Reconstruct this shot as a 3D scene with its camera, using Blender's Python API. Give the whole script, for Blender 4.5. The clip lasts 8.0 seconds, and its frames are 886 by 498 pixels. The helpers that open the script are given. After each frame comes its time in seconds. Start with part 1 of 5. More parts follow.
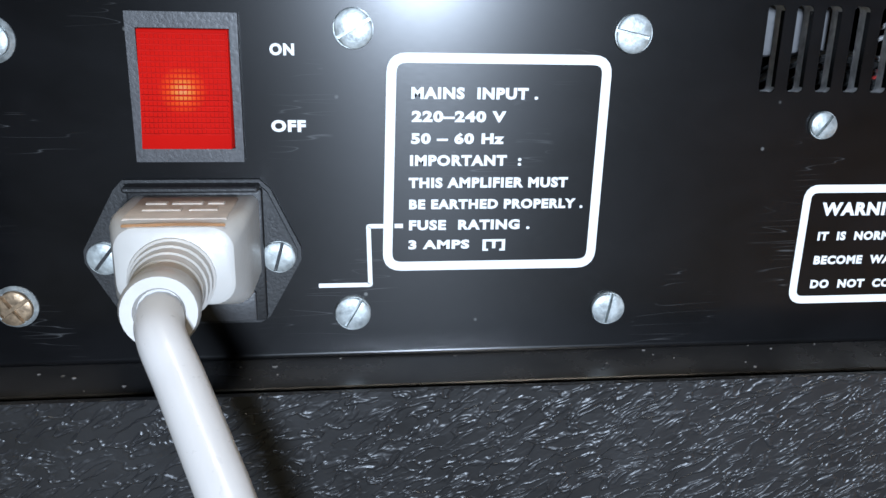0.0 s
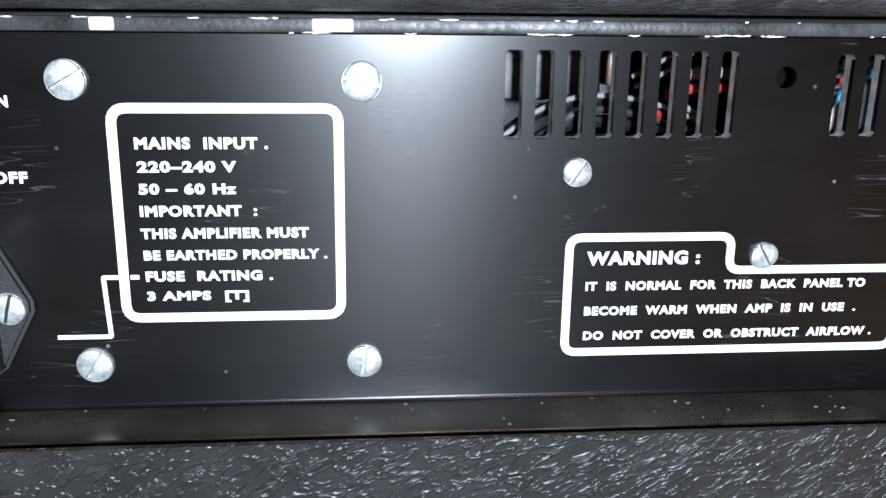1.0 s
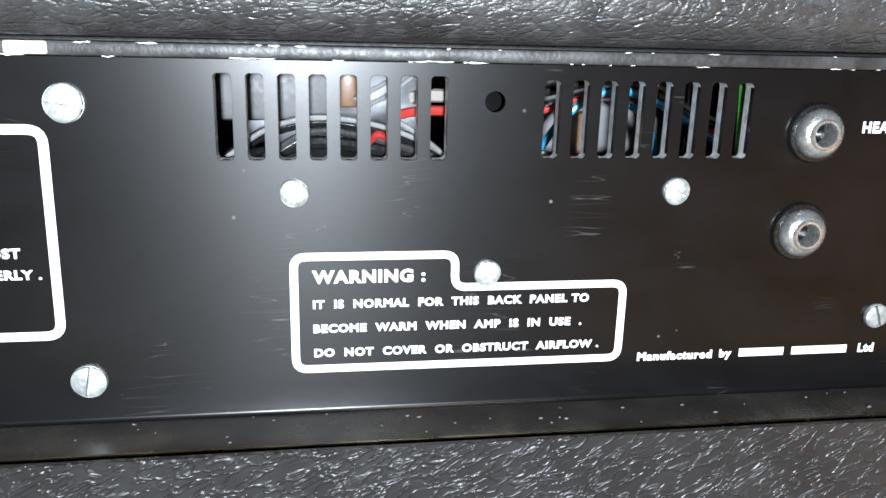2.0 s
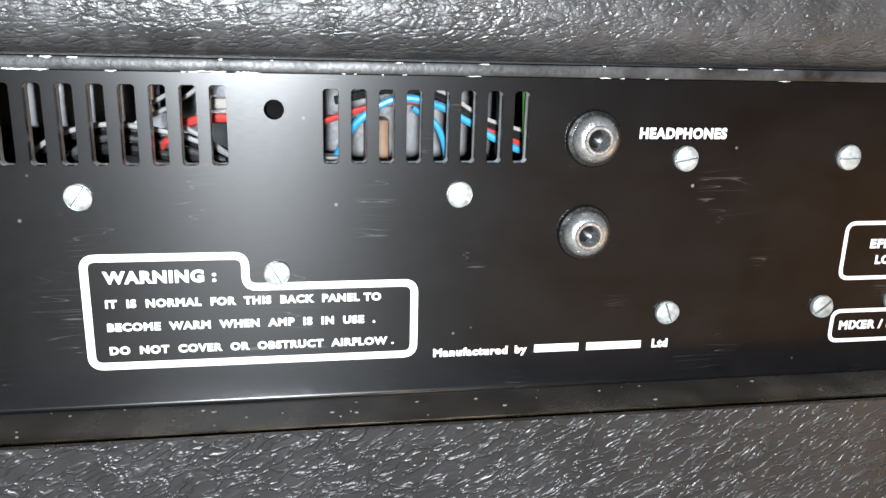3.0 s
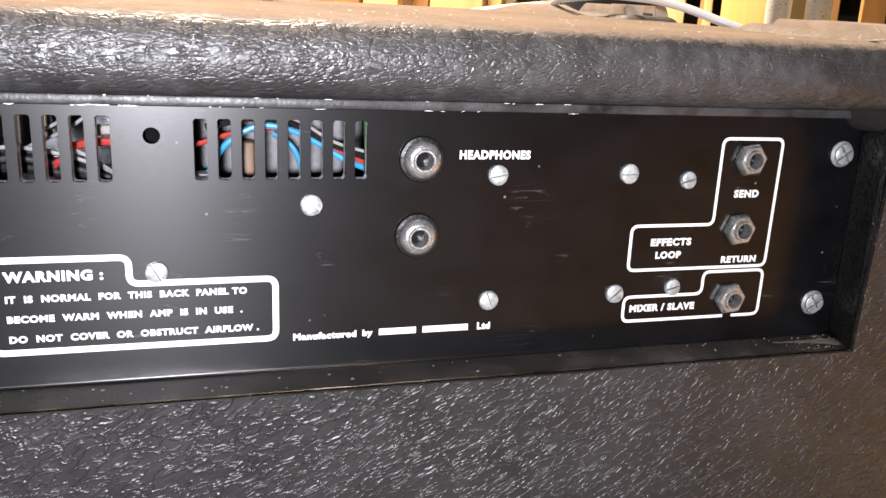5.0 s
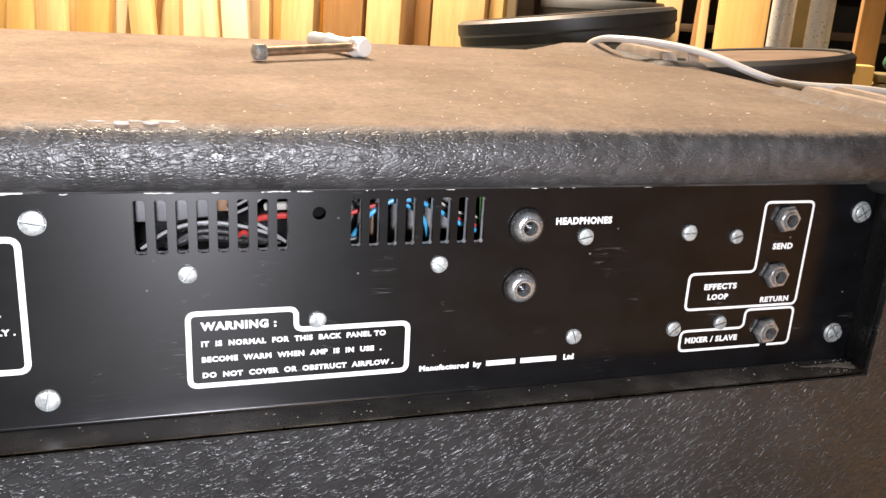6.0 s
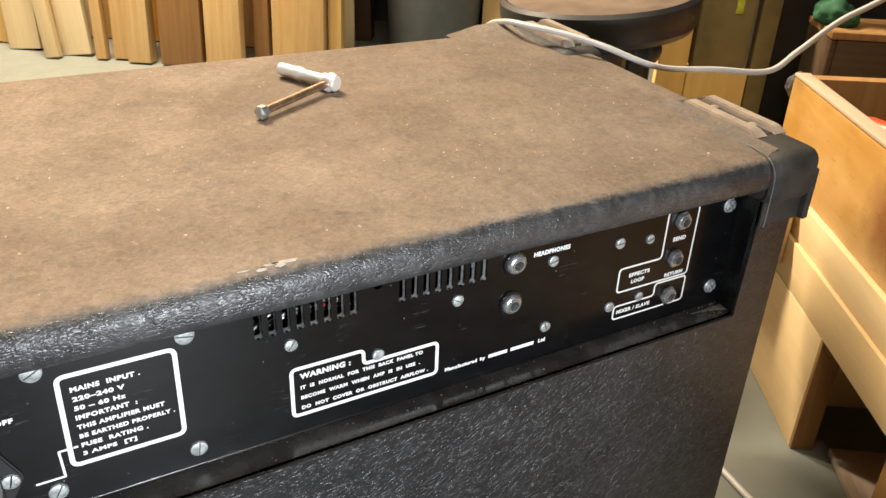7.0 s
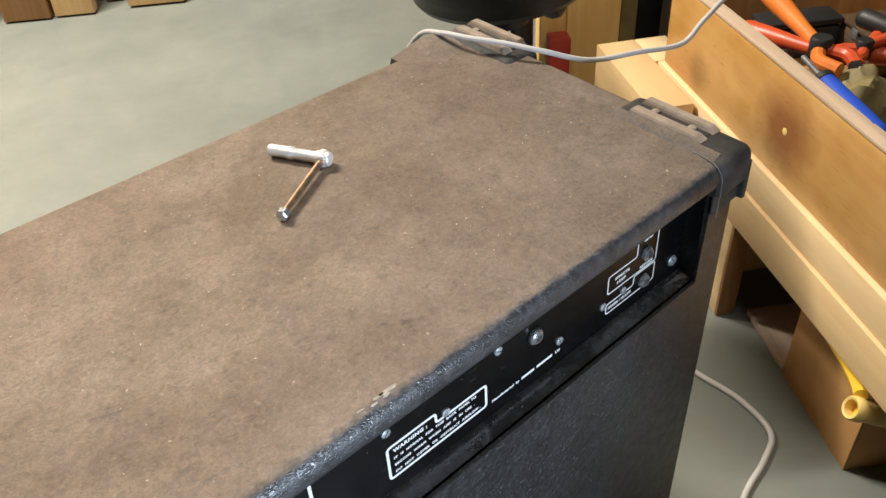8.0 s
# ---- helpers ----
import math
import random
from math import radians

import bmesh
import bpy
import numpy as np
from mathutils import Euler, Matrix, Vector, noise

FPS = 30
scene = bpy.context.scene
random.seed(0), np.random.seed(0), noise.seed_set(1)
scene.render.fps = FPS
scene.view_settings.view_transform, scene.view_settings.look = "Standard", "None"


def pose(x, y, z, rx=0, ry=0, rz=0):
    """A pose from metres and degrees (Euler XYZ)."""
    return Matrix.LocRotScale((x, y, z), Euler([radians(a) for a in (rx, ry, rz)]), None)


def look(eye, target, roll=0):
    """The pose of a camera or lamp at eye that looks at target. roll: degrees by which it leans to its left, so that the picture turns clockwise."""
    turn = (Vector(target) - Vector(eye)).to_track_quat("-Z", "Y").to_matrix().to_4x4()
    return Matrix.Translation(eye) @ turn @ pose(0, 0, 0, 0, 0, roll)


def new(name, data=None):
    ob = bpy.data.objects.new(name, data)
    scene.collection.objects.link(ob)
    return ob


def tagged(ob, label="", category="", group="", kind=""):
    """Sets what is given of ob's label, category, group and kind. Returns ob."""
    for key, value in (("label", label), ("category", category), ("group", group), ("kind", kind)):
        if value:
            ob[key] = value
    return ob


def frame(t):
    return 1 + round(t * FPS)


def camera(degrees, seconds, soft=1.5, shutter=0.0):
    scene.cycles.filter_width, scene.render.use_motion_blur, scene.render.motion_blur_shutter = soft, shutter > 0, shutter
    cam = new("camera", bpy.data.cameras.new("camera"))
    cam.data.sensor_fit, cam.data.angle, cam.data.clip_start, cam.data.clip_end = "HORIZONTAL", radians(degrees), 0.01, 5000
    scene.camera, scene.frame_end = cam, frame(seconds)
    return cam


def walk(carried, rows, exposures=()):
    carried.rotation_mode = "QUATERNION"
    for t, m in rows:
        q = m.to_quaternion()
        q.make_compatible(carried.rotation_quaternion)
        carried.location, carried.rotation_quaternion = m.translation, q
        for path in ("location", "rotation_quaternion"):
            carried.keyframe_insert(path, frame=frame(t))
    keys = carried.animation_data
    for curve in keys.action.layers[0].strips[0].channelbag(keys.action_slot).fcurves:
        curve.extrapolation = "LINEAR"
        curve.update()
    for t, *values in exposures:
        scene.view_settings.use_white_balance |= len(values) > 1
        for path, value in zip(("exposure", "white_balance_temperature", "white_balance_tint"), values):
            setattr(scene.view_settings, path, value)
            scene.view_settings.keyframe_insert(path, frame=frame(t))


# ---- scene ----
cam = camera(58.08, 8.0)
# seconds, place in metres, turn in degrees
ROWS = [
    (0, 0.0567, -0.1879, 0.5085, 72.88, -1.17, -6.65),
    (0.5, 0.0952, -0.1871, 0.5142, 72.17, -1.19, -5.55),
    (1.0, 0.1284, -0.1867, 0.5161, 74.00, -0.51, -4.22),
    (1.5, 0.1559, -0.1885, 0.5154, 75.22, -0.55, -5.67),
    (2.0, 0.1814, -0.1947, 0.5213, 74.42, -1.38, -8.49),
    (2.2, 0.1915, -0.1975, 0.5222, 74.45, -1.34, -9.31),
    (3.3, 0.2425, -0.2150, 0.5256, 74.64, -1.55, -9.75),
    (3.5, 0.2474, -0.2165, 0.5260, 75.18, -1.74, -10.56),
    (4.0, 0.2573, -0.2315, 0.5319, 75.26, -2.09, -12.54),
    (5.3, 0.2310, -0.2703, 0.5429, 74.81, -2.55, -15.94),
    (5.5, 0.2204, -0.2756, 0.5513, 74.42, -2.51, -15.59),
    (6.0, 0.1812, -0.2988, 0.5818, 73.22, -3.01, -16.46),
    (6.5, 0.1315, -0.3208, 0.6438, 67.86, -3.52, -20.32),
    (7.0, 0.0718, -0.3271, 0.7193, 61.80, -2.01, -29.16),
    (7.2, 0.0619, -0.3295, 0.7476, 60.42, -0.89, -31.61),
    (7.5, 0.0492, -0.3331, 0.8000, 56.52, 1.15, -35.74),
    (8.0, 0.0052, -0.2698, 0.8721, 51.54, 3.13, -42.47),
]
walk(cam, [(t, pose(x, y, z, rx, ry, rz)) for t, x, y, z, rx, ry, rz in ROWS], [(0.0, 0.06, 5450, 10), (1.0, 0.65, 5800, 10), (2.0, 1.0, 6100, 10), (3.5, 1.12, 6500, 12), (4.0, 1.12, 6650, 17), (5.5, 0.72, 6450, 21), (6.0, 0.62, 6450, 19), (6.5, 0.5, 6400, 14), (7.5, 0, 6000, 10), (8.0, -0.15, 5500, 10)])

# ---- light: dim warm workshop, ceiling lights, and a fixed stand-in for the camera's torch ----
world = bpy.data.worlds.new("world")
scene.world = world
world.use_nodes = True
bg = world.node_tree.nodes["Background"]
bg.inputs[0].default_value = (0.9, 0.8, 0.7, 1)
bg.inputs[1].default_value = 0.02


def area_lamp(name, eye, target, sx, sy, watts, color):
    data = bpy.data.lights.new(name, "AREA")
    data.shape, data.size, data.size_y = "RECTANGLE", sx, sy
    data.energy, data.color = watts, color
    ob = new(name, data)
    ob.matrix_basis = look(eye, target)
    return ob


# fixed spot behind the camera, added to stand in for its moving torch
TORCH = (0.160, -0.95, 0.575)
torch = bpy.data.lights.new("torch_stand_in", "SPOT")
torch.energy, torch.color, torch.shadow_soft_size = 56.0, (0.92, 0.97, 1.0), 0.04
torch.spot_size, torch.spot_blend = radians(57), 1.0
new("torch_stand_in", torch).matrix_basis = look(TORCH, (0.15, 0.0, 0.48))

# ---- materials ----
class Nodes:
    """A small writer of node materials."""

    def __init__(self, name):
        self.m = bpy.data.materials.new(name)
        self.m.use_nodes = True
        self.t = self.m.node_tree
        self.b = self.t.nodes["Principled BSDF"]
        self.c = self.t.nodes.new("ShaderNodeTexCoord").outputs["Object"]

    def put(self, kind, **values):
        n = self.t.nodes.new(kind)
        for k, v in values.items():
            n.inputs[k].default_value = v
        return n

    def link(self, a, b):
        self.t.links.new(a, b)

    def scaled(self, sx, sy, sz):
        n = self.t.nodes.new("ShaderNodeMapping")
        n.inputs["Scale"].default_value = (sx, sy, sz)
        self.link(self.c, n.inputs["Vector"])
        return n.outputs[0]

    def noise(self, scale, detail=4, vector=None, rough=0.55, distortion=0.0):
        n = self.put("ShaderNodeTexNoise", Scale=scale, Detail=detail, Roughness=rough, Distortion=distortion)
        self.link(vector or self.c, n.inputs["Vector"])
        return n.outputs["Fac"]

    def ramp(self, fac, stops):
        n = self.t.nodes.new("ShaderNodeValToRGB")
        e = n.color_ramp.elements
        while len(e) < len(stops):
            e.new(0.5)
        for i, (p, col) in enumerate(stops):
            e[i].position = p
            e[i].color = (*col, 1) if isinstance(col, tuple) else (col, col, col, 1)
        self.link(fac, n.inputs[0])
        return n.outputs[0]

    def mix(self, fac, a, b, mode="MIX"):
        n = self.t.nodes.new("ShaderNodeMix")
        n.data_type, n.blend_type = "RGBA", mode
        for k, v in ((0, fac), (6, a), (7, b)):
            sock = n.inputs[k]
            if isinstance(v, (int, float)):
                sock.default_value = (v, v, v, 1) if k else v
            elif isinstance(v, tuple):
                sock.default_value = (*v, 1)
            else:
                self.link(v, sock)
        return n.outputs[2]

    def math(self, op, a, b=0.0):
        n = self.t.nodes.new("ShaderNodeMath")
        n.operation = op
        for sock, v in zip(n.inputs, (a, b)):
            if isinstance(v, (int, float)):
                sock.default_value = v
            else:
                self.link(v, sock)
        return n.outputs[0]

    def bump(self, height, strength, dist, under=None):
        n = self.put("ShaderNodeBump", Strength=strength, Distance=dist)
        self.link(height, n.inputs["Height"])
        if under:
            self.link(under, n.inputs["Normal"])
        self.link(n.outputs[0], self.b.inputs["Normal"])
        return n.outputs[0]

    def set(self, color=None, rough=None, metal=None, **more):
        for key, v in (("Base Color", color), ("Roughness", rough), ("Metallic", metal), *more.items()):
            if v is None:
                continue
            s = self.b.inputs[key]
            if isinstance(v, (int, float)):
                s.default_value = v
            elif isinstance(v, tuple):
                s.default_value = (*v, 1)
            else:
                self.link(v, s)
        return self.m


def plain(name, color, rough=0.5, metal=0.0, scale=80.0, vary=0.25, bump=0.15, grain=600.0, depth=0.0003):
    """A paint, plastic or metal with two scales of variation and a fine relief."""
    n = Nodes(name)
    big = n.noise(scale, 3)
    fine = n.noise(grain, 4)
    dark = tuple(c * (1 - vary) for c in color)
    light = tuple(min(1, c * (1 + vary)) for c in color)
    col = n.mix(n.ramp(big, [(0.3, 0.0), (0.7, 1.0)]), dark, light)
    r = n.ramp(fine, [(0.3, max(0.02, rough - 0.1)), (0.7, min(1, rough + 0.1))])
    n.bump(fine, bump, depth)
    return n.set(col, r, metal)


def vinyl(name, kind, turn, stretch, base_lo, base_hi, rough_lo, rough_hi):
    """Black grained vinyl. "dashes": low islands with short lit flanks; "creases": leather-like cells, dusty where it faces up."""
    n = Nodes(name)
    spin = n.t.nodes.new("ShaderNodeMapping")
    spin.inputs["Rotation"].default_value = tuple(radians(a) for a in turn)
    n.link(n.c, spin.inputs["Vector"])
    lay = n.t.nodes.new("ShaderNodeMapping")
    lay.inputs["Scale"].default_value = stretch
    n.link(spin.outputs[0], lay.inputs["Vector"])
    v = lay.outputs[0]
    grain = n.noise(1300.0, 3)
    if kind == "dashes":
        field = n.noise(310.0, 2, v, 0.55, 0.5)
        isle = n.ramp(n.math("ABSOLUTE", n.math("SUBTRACT", field, 0.5)), [(0.0, 1.0), (0.065, 0.0)])
        isle = n.math("MULTIPLY", isle, n.ramp(n.noise(170.0, 2), [(0.36, 0.12), (0.48, 1.0)]))
        small = n.ramp(n.noise(520.0, 1, v, 0.5, 0.4), [(0.50, 0.0), (0.60, 1.0)])
        swell = n.noise(110.0, 2)
        h = n.math("ADD", n.math("MULTIPLY", isle, 1.0), n.math("ADD", n.math("MULTIPLY", small, 0.08), n.math("ADD", n.math("MULTIPLY", swell, 0.3), n.math("MULTIPLY", grain, 0.11))))
        # isles are lightened in the colour too, to strengthen their glints
        wear_and_glint = n.math("MULTIPLY", isle, 0.35)
    else:
        warp = n.put("ShaderNodeTexNoise", Scale=210.0, Detail=2.0)
        n.link(v, warp.inputs["Vector"])
        shift = n.t.nodes.new("ShaderNodeVectorMath")
        shift.operation = "MULTIPLY_ADD"
        n.link(warp.outputs["Color"], shift.inputs[0])
        shift.inputs[1].default_value = (0.0018, 0.0018, 0.0018)
        n.link(v, shift.inputs[2])
        total = None
        for scale, width, weight in ((460.0, 0.16, 0.42), (900.0, 0.22, 0.28)):
            cells = n.t.nodes.new("ShaderNodeTexVoronoi")
            cells.feature = "DISTANCE_TO_EDGE"
            cells.inputs["Scale"].default_value = scale
            n.link(shift.outputs[0], cells.inputs["Vector"])
            groove = n.ramp(cells.outputs["Distance"], [(0.0, 0.0), (width, 1.0)])
            groove = n.mix(n.ramp(n.noise(scale * 0.45, 2), [(0.40, 0.15), (0.60, 1.0)]), 1.0, groove)
            term = n.math("MULTIPLY", groove, weight)
            total = n.math("ADD", total, term) if total else term
        h = n.math("ADD", total, n.math("ADD", n.math("MULTIPLY", grain, 0.24), n.math("MULTIPLY", n.noise(130.0, 2), 0.3)))
        wear_and_glint = n.ramp(n.noise(160.0, 3), [(0.45, 0.0), (0.7, 0.5)])
    bump = n.put("ShaderNodeBump", Strength=1.0, Distance=0.00029 if kind == "dashes" else 0.00047)
    n.link(h, bump.inputs["Height"])
    n.link(bump.outputs[0], n.b.inputs["Normal"])
    worn = n.noise(30.0, 5)
    base = n.mix(n.ramp(worn, [(0.35, 0.0), (0.75, 1.0)]), base_lo, base_hi)
    base = n.mix(wear_and_glint, base, tuple(min(1, c * 1.8) for c in base_hi))
    rough = n.ramp(n.noise(90.0, 4), [(0.3, rough_lo), (0.7, rough_hi)])
    if kind == "creases":  # rubbed shiny in strips across the rounded edge
        strips = n.ramp(n.noise(150.0, 4, n.scaled(1.0, 0.12, 0.12), 0.7), [(0.45, 0.0), (0.62, 1.0)])
        rough = n.mix(strips, rough, rough_lo * 0.8)
    n.b.inputs["Specular IOR Level"].default_value = 0.42 if kind == "dashes" else 0.6
    if kind == "creases":
        up = n.t.nodes.new("ShaderNodeNewGeometry")
        sep = n.t.nodes.new("ShaderNodeSeparateXYZ")
        n.link(up.outputs["Normal"], sep.inputs[0])
        thin = n.math("ADD", n.math("MULTIPLY", n.noise(60.0, 5, None, 0.7), 0.32), n.math("MULTIPLY", n.noise(330.0, 3, v, 0.7), 0.42))
        lie = n.ramp(n.math("SUBTRACT", n.math("ADD", sep.outputs["Z"], thin), 0.37), [(0.74, 0.0), (0.97, 1.0)])
        patch = n.ramp(n.noise(24.0, 9, None, 0.76, 0.8), [(0.30, 0.70), (0.66, 1.0)])
        fibre = n.ramp(n.noise(210.0, 6, None, 0.78, 1.4), [(0.36, 0.66), (0.60, 1.0)])
        low = n.ramp(h, [(0.45, 1.0), (1.25, 0.80)])
        amount = n.math("MULTIPLY", n.math("MULTIPLY", lie, low), n.math("MULTIPLY", patch, fibre))
        along = n.t.nodes.new("ShaderNodeSeparateXYZ")  # the dust thins along x; part of this fade is sheen put into colour
        n.link(n.c, along.inputs[0])
        dust_sheen_fade = n.math("ADD", along.outputs["X"], n.math("MULTIPLY", n.math("SUBTRACT", n.noise(14.0, 4), 0.5), 0.22))
        amount = n.math("MULTIPLY", amount, n.ramp(dust_sheen_fade, [(0.10, 1.0), (0.48, 0.62)]))
        tone = n.mix(n.ramp(n.noise(9.0, 6, None, 0.7), [(0.35, 0.0), (0.65, 1.0)]), (0.30, 0.222, 0.163), (0.42, 0.33, 0.255))
        fleck = n.t.nodes.new("ShaderNodeTexVoronoi")
        fleck.inputs["Scale"].default_value = 210.0
        n.link(n.scaled(1.0, 0.45, 1.0), fleck.inputs["Vector"])
        bright = n.math("MULTIPLY", n.ramp(fleck.outputs["Distance"], [(0.10, 1.0), (0.2, 0.0)]), n.ramp(n.noise(120.0, 3), [(0.54, 0.0), (0.62, 0.7)]))
        tone = n.mix(bright, tone, (0.5, 0.4, 0.31))
        base = n.mix(amount, base, tone)
        rough = n.mix(lie, rough, 0.9)
        n.link(n.math("SUBTRACT", 0.6, n.math("MULTIPLY", lie, 0.52)), n.b.inputs["Specular IOR Level"])
        n.link(n.math("SUBTRACT", 1.0, n.math("MULTIPLY", lie, 0.22)), bump.inputs["Strength"])
    return n.set(base, rough)


def panel_paint():
    """Black satin paint on steel, brushed along x, with dust specks and faint smears."""
    n = Nodes("black_panel_paint")
    brush = n.noise(120.0, 5, n.scaled(3.0, 20.0, 25.0))
    smear = n.noise(35.0, 5, n.scaled(1.0, 1.0, 1.6), 0.6, 0.4)
    col = n.mix(n.ramp(smear, [(0.35, 0.0), (0.75, 1.0)]), (0.0026, 0.0026, 0.0029), (0.0060, 0.0060, 0.0068))
    dots = n.t.nodes.new("ShaderNodeTexVoronoi")
    dots.inputs["Scale"].default_value = 95.0
    n.link(n.c, dots.inputs["Vector"])
    few = n.noise(48.0, 2)
    speck = n.math("MULTIPLY", n.ramp(dots.outputs["Distance"], [(0.03, 1.0), (0.06, 0.0)]), n.ramp(few, [(0.50, 0.0), (0.55, 1.0)]))
    col = n.mix(n.math("MULTIPLY", speck, 0.55), col, (0.25, 0.25, 0.24))
    scratch = n.t.nodes.new("ShaderNodeMapping")
    scratch.inputs["Rotation"].default_value = (0, radians(-22), 0)
    scratch.inputs["Scale"].default_value = (1.0, 0.0, 14.0)
    n.link(n.c, scratch.inputs["Vector"])
    hair = n.ramp(n.math("ABSOLUTE", n.math("SUBTRACT", n.noise(26.0, 1, scratch.outputs[0]), 0.5)), [(0.0, 1.0), (0.006, 0.0)])
    hair = n.math("MULTIPLY", hair, n.ramp(n.noise(33.0, 2), [(0.58, 0.0), (0.66, 0.28)]))
    col = n.mix(hair, col, (0.22, 0.22, 0.22))
    rough = n.ramp(brush, [(0.3, 0.33), (0.7, 0.39)])
    n.bump(brush, 0.006, 0.0003)
    upright = n.t.nodes.new("ShaderNodeCombineXYZ")  # brushed along x, so the gloss spreads along z
    upright.inputs["Z"].default_value = 1.0
    n.link(upright.outputs[0], n.b.inputs["Tangent"])
    n.b.inputs["Anisotropic"].default_value = 0.72
    n.b.inputs["Specular IOR Level"].default_value = 0.18
    n.b.inputs["Coat Weight"].default_value = 0.30
    n.b.inputs["Coat Roughness"].default_value = 0.22
    return n.set(col, rough)


def dusty_black():
    n = Nodes("dusty_black_ledge")
    streak = n.noise(300.0, 4, n.scaled(0.25, 1, 1))
    dust = n.noise(45.0, 6)
    col = n.mix(n.ramp(dust, [(0.4, 0.0), (0.8, 0.5)]), (0.024, 0.024, 0.0255), (0.092, 0.09, 0.088))
    dots = n.t.nodes.new("ShaderNodeTexVoronoi")
    dots.inputs["Scale"].default_value = 130.0
    n.link(n.c, dots.inputs["Vector"])
    speck = n.math("MULTIPLY", n.ramp(dots.outputs["Distance"], [(0.05, 1.0), (0.09, 0.0)]), n.ramp(n.noise(60.0, 2), [(0.5, 0.0), (0.56, 1.0)]))
    col = n.mix(n.math("MULTIPLY", speck, 0.6), col, (0.3, 0.29, 0.27))
    n.bump(streak, 0.02, 0.0002)
    n.b.inputs["Specular IOR Level"].default_value = 0.9
    return n.set(col, n.ramp(dust, [(0.35, 0.14), (0.7, 0.34)]))


def wood(name, light, dark, along, rough=0.55, rings=26.0, knots=False):
    """Sawn or varnished timber with its grain along an axis (0, 1, 2)."""
    n = Nodes(name)
    s = [9.0, 9.0, 9.0]
    s[along] = 0.6
    v = n.scaled(*s)
    warp = n.noise(1.6, 3, v)
    wave = n.noise(rings / 9.0, 6, v, 0.6, 1.6)
    fine = n.noise(60.0, 4, v)
    info = n.t.nodes.new("ShaderNodeObjectInfo")
    f = n.math("ADD", n.math("MULTIPLY", wave, 0.75), n.math("MULTIPLY", fine, 0.25))
    col = n.mix(n.ramp(f, [(0.32, 0.0), (0.68, 1.0)]), dark, light)
    tint = n.ramp(info.outputs["Random"], [(0.0, (0.8, 0.74, 0.64)), (0.5, (1.0, 0.97, 0.92)), (1.0, (1.0, 1.0, 1.0))])
    col = n.mix(1.0, col, tint, "MULTIPLY")
    if knots:
        k = n.t.nodes.new("ShaderNodeTexVoronoi")
        k.inputs["Scale"].default_value = 5.0
        n.link(n.c, k.inputs["Vector"])
        col = n.mix(n.ramp(k.outputs["Distance"], [(0.06, 0.75), (0.2, 0.0)]), col, tuple(c * 0.45 for c in dark))
        spot = n.t.nodes.new("ShaderNodeVectorMath")
        spot.operation = "DISTANCE"
        n.link(n.scaled(1.0, 0.8, 1.0), spot.inputs[0])
        spot.inputs[1].default_value = (0.656, 0.4728, 0.352)
        ragged = n.math("ADD", spot.outputs["Value"], n.math("MULTIPLY", n.noise(30.0, 4), 0.03))
        col = n.mix(n.ramp(n.noise(6.0, 3), [(0.45, 0.0), (0.7, 0.6)]), col, (0.72, 0.48, 0.2))
        col = n.mix(n.ramp(ragged, [(0.036, 0.95), (0.052, 0.6), (0.078, 0.0)]), col, (0.23, 0.078, 0.011))
    n.bump(f, 0.25, 0.0008)
    return n.set(col, n.ramp(fine, [(0.3, rough - 0.08), (0.7, rough + 0.1)]))


def concrete():
    n = Nodes("painted_concrete")
    big = n.noise(2.2, 6, None, 0.65)
    mid = n.noise(17.0, 6, None, 0.6)
    fine = n.noise(220.0, 4)
    col = n.mix(n.ramp(big, [(0.3, 0.0), (0.7, 1.0)]), (0.165, 0.182, 0.165), (0.235, 0.248, 0.225))
    col = n.mix(n.math("MULTIPLY", n.ramp(mid, [(0.5, 0.0), (0.75, 1.0)]), 0.35), col, (0.2, 0.18, 0.15))
    n.bump(fine, 0.1, 0.0006)
    return n.set(col, n.ramp(mid, [(0.3, 0.38), (0.7, 0.6)]))


def red_lens():
    """Red translucent plastic; its neon's glow is painted as emission, brightest at the neon's place."""
    n = Nodes("red_lens")
    far = n.t.nodes.new("ShaderNodeVectorMath")
    far.operation = "DISTANCE"
    n.link(n.c, far.inputs[0])
    far.inputs[1].default_value = (0.0206, -0.003, 0.4888)
    near = n.ramp(n.math("MULTIPLY", far.outputs["Value"], 60.0), [(0.0, (1.0, 0.72, 0.28)), (0.10, (1.0, 0.50, 0.08)), (0.19, (0.95, 0.14, 0.012)), (0.32, (0.62, 0.014, 0.003)), (1.0, (0.42, 0.006, 0.002))])
    n.bump(n.noise(500.0, 2), 0.1, 0.0002)
    n.link(near, n.b.inputs["Emission Color"])
    n.b.inputs["Emission Strength"].default_value = 0.5
    n.b.inputs["Specular IOR Level"].default_value = 0.02
    return n.set((0.26, 0.002, 0.001), 0.5)


VINYL_TOP = vinyl("dusty_black_vinyl", "creases", (0, 4, 8), (0.42, 1.0, 1.0), (0.024, 0.024, 0.025), (0.046, 0.046, 0.048), 0.37, 0.50)
VINYL_REAR = vinyl("black_vinyl", "dashes", (0, 27, 0), (0.42, 1.0, 1.0), (0.013, 0.013, 0.014), (0.024, 0.024, 0.0255), 0.30, 0.45)
PANEL = panel_paint()
LEDGE = dusty_black()
WHITE_INK = plain("white_ink", (0.78, 0.78, 0.76), 0.55, 0, 200, 0.06, 0.1, 2500, 0.0001)
STEEL = plain("zinc_steel", (0.40, 0.425, 0.42), 0.5, 0.55, 420, 0.38, 0.3, 1100, 0.0003)
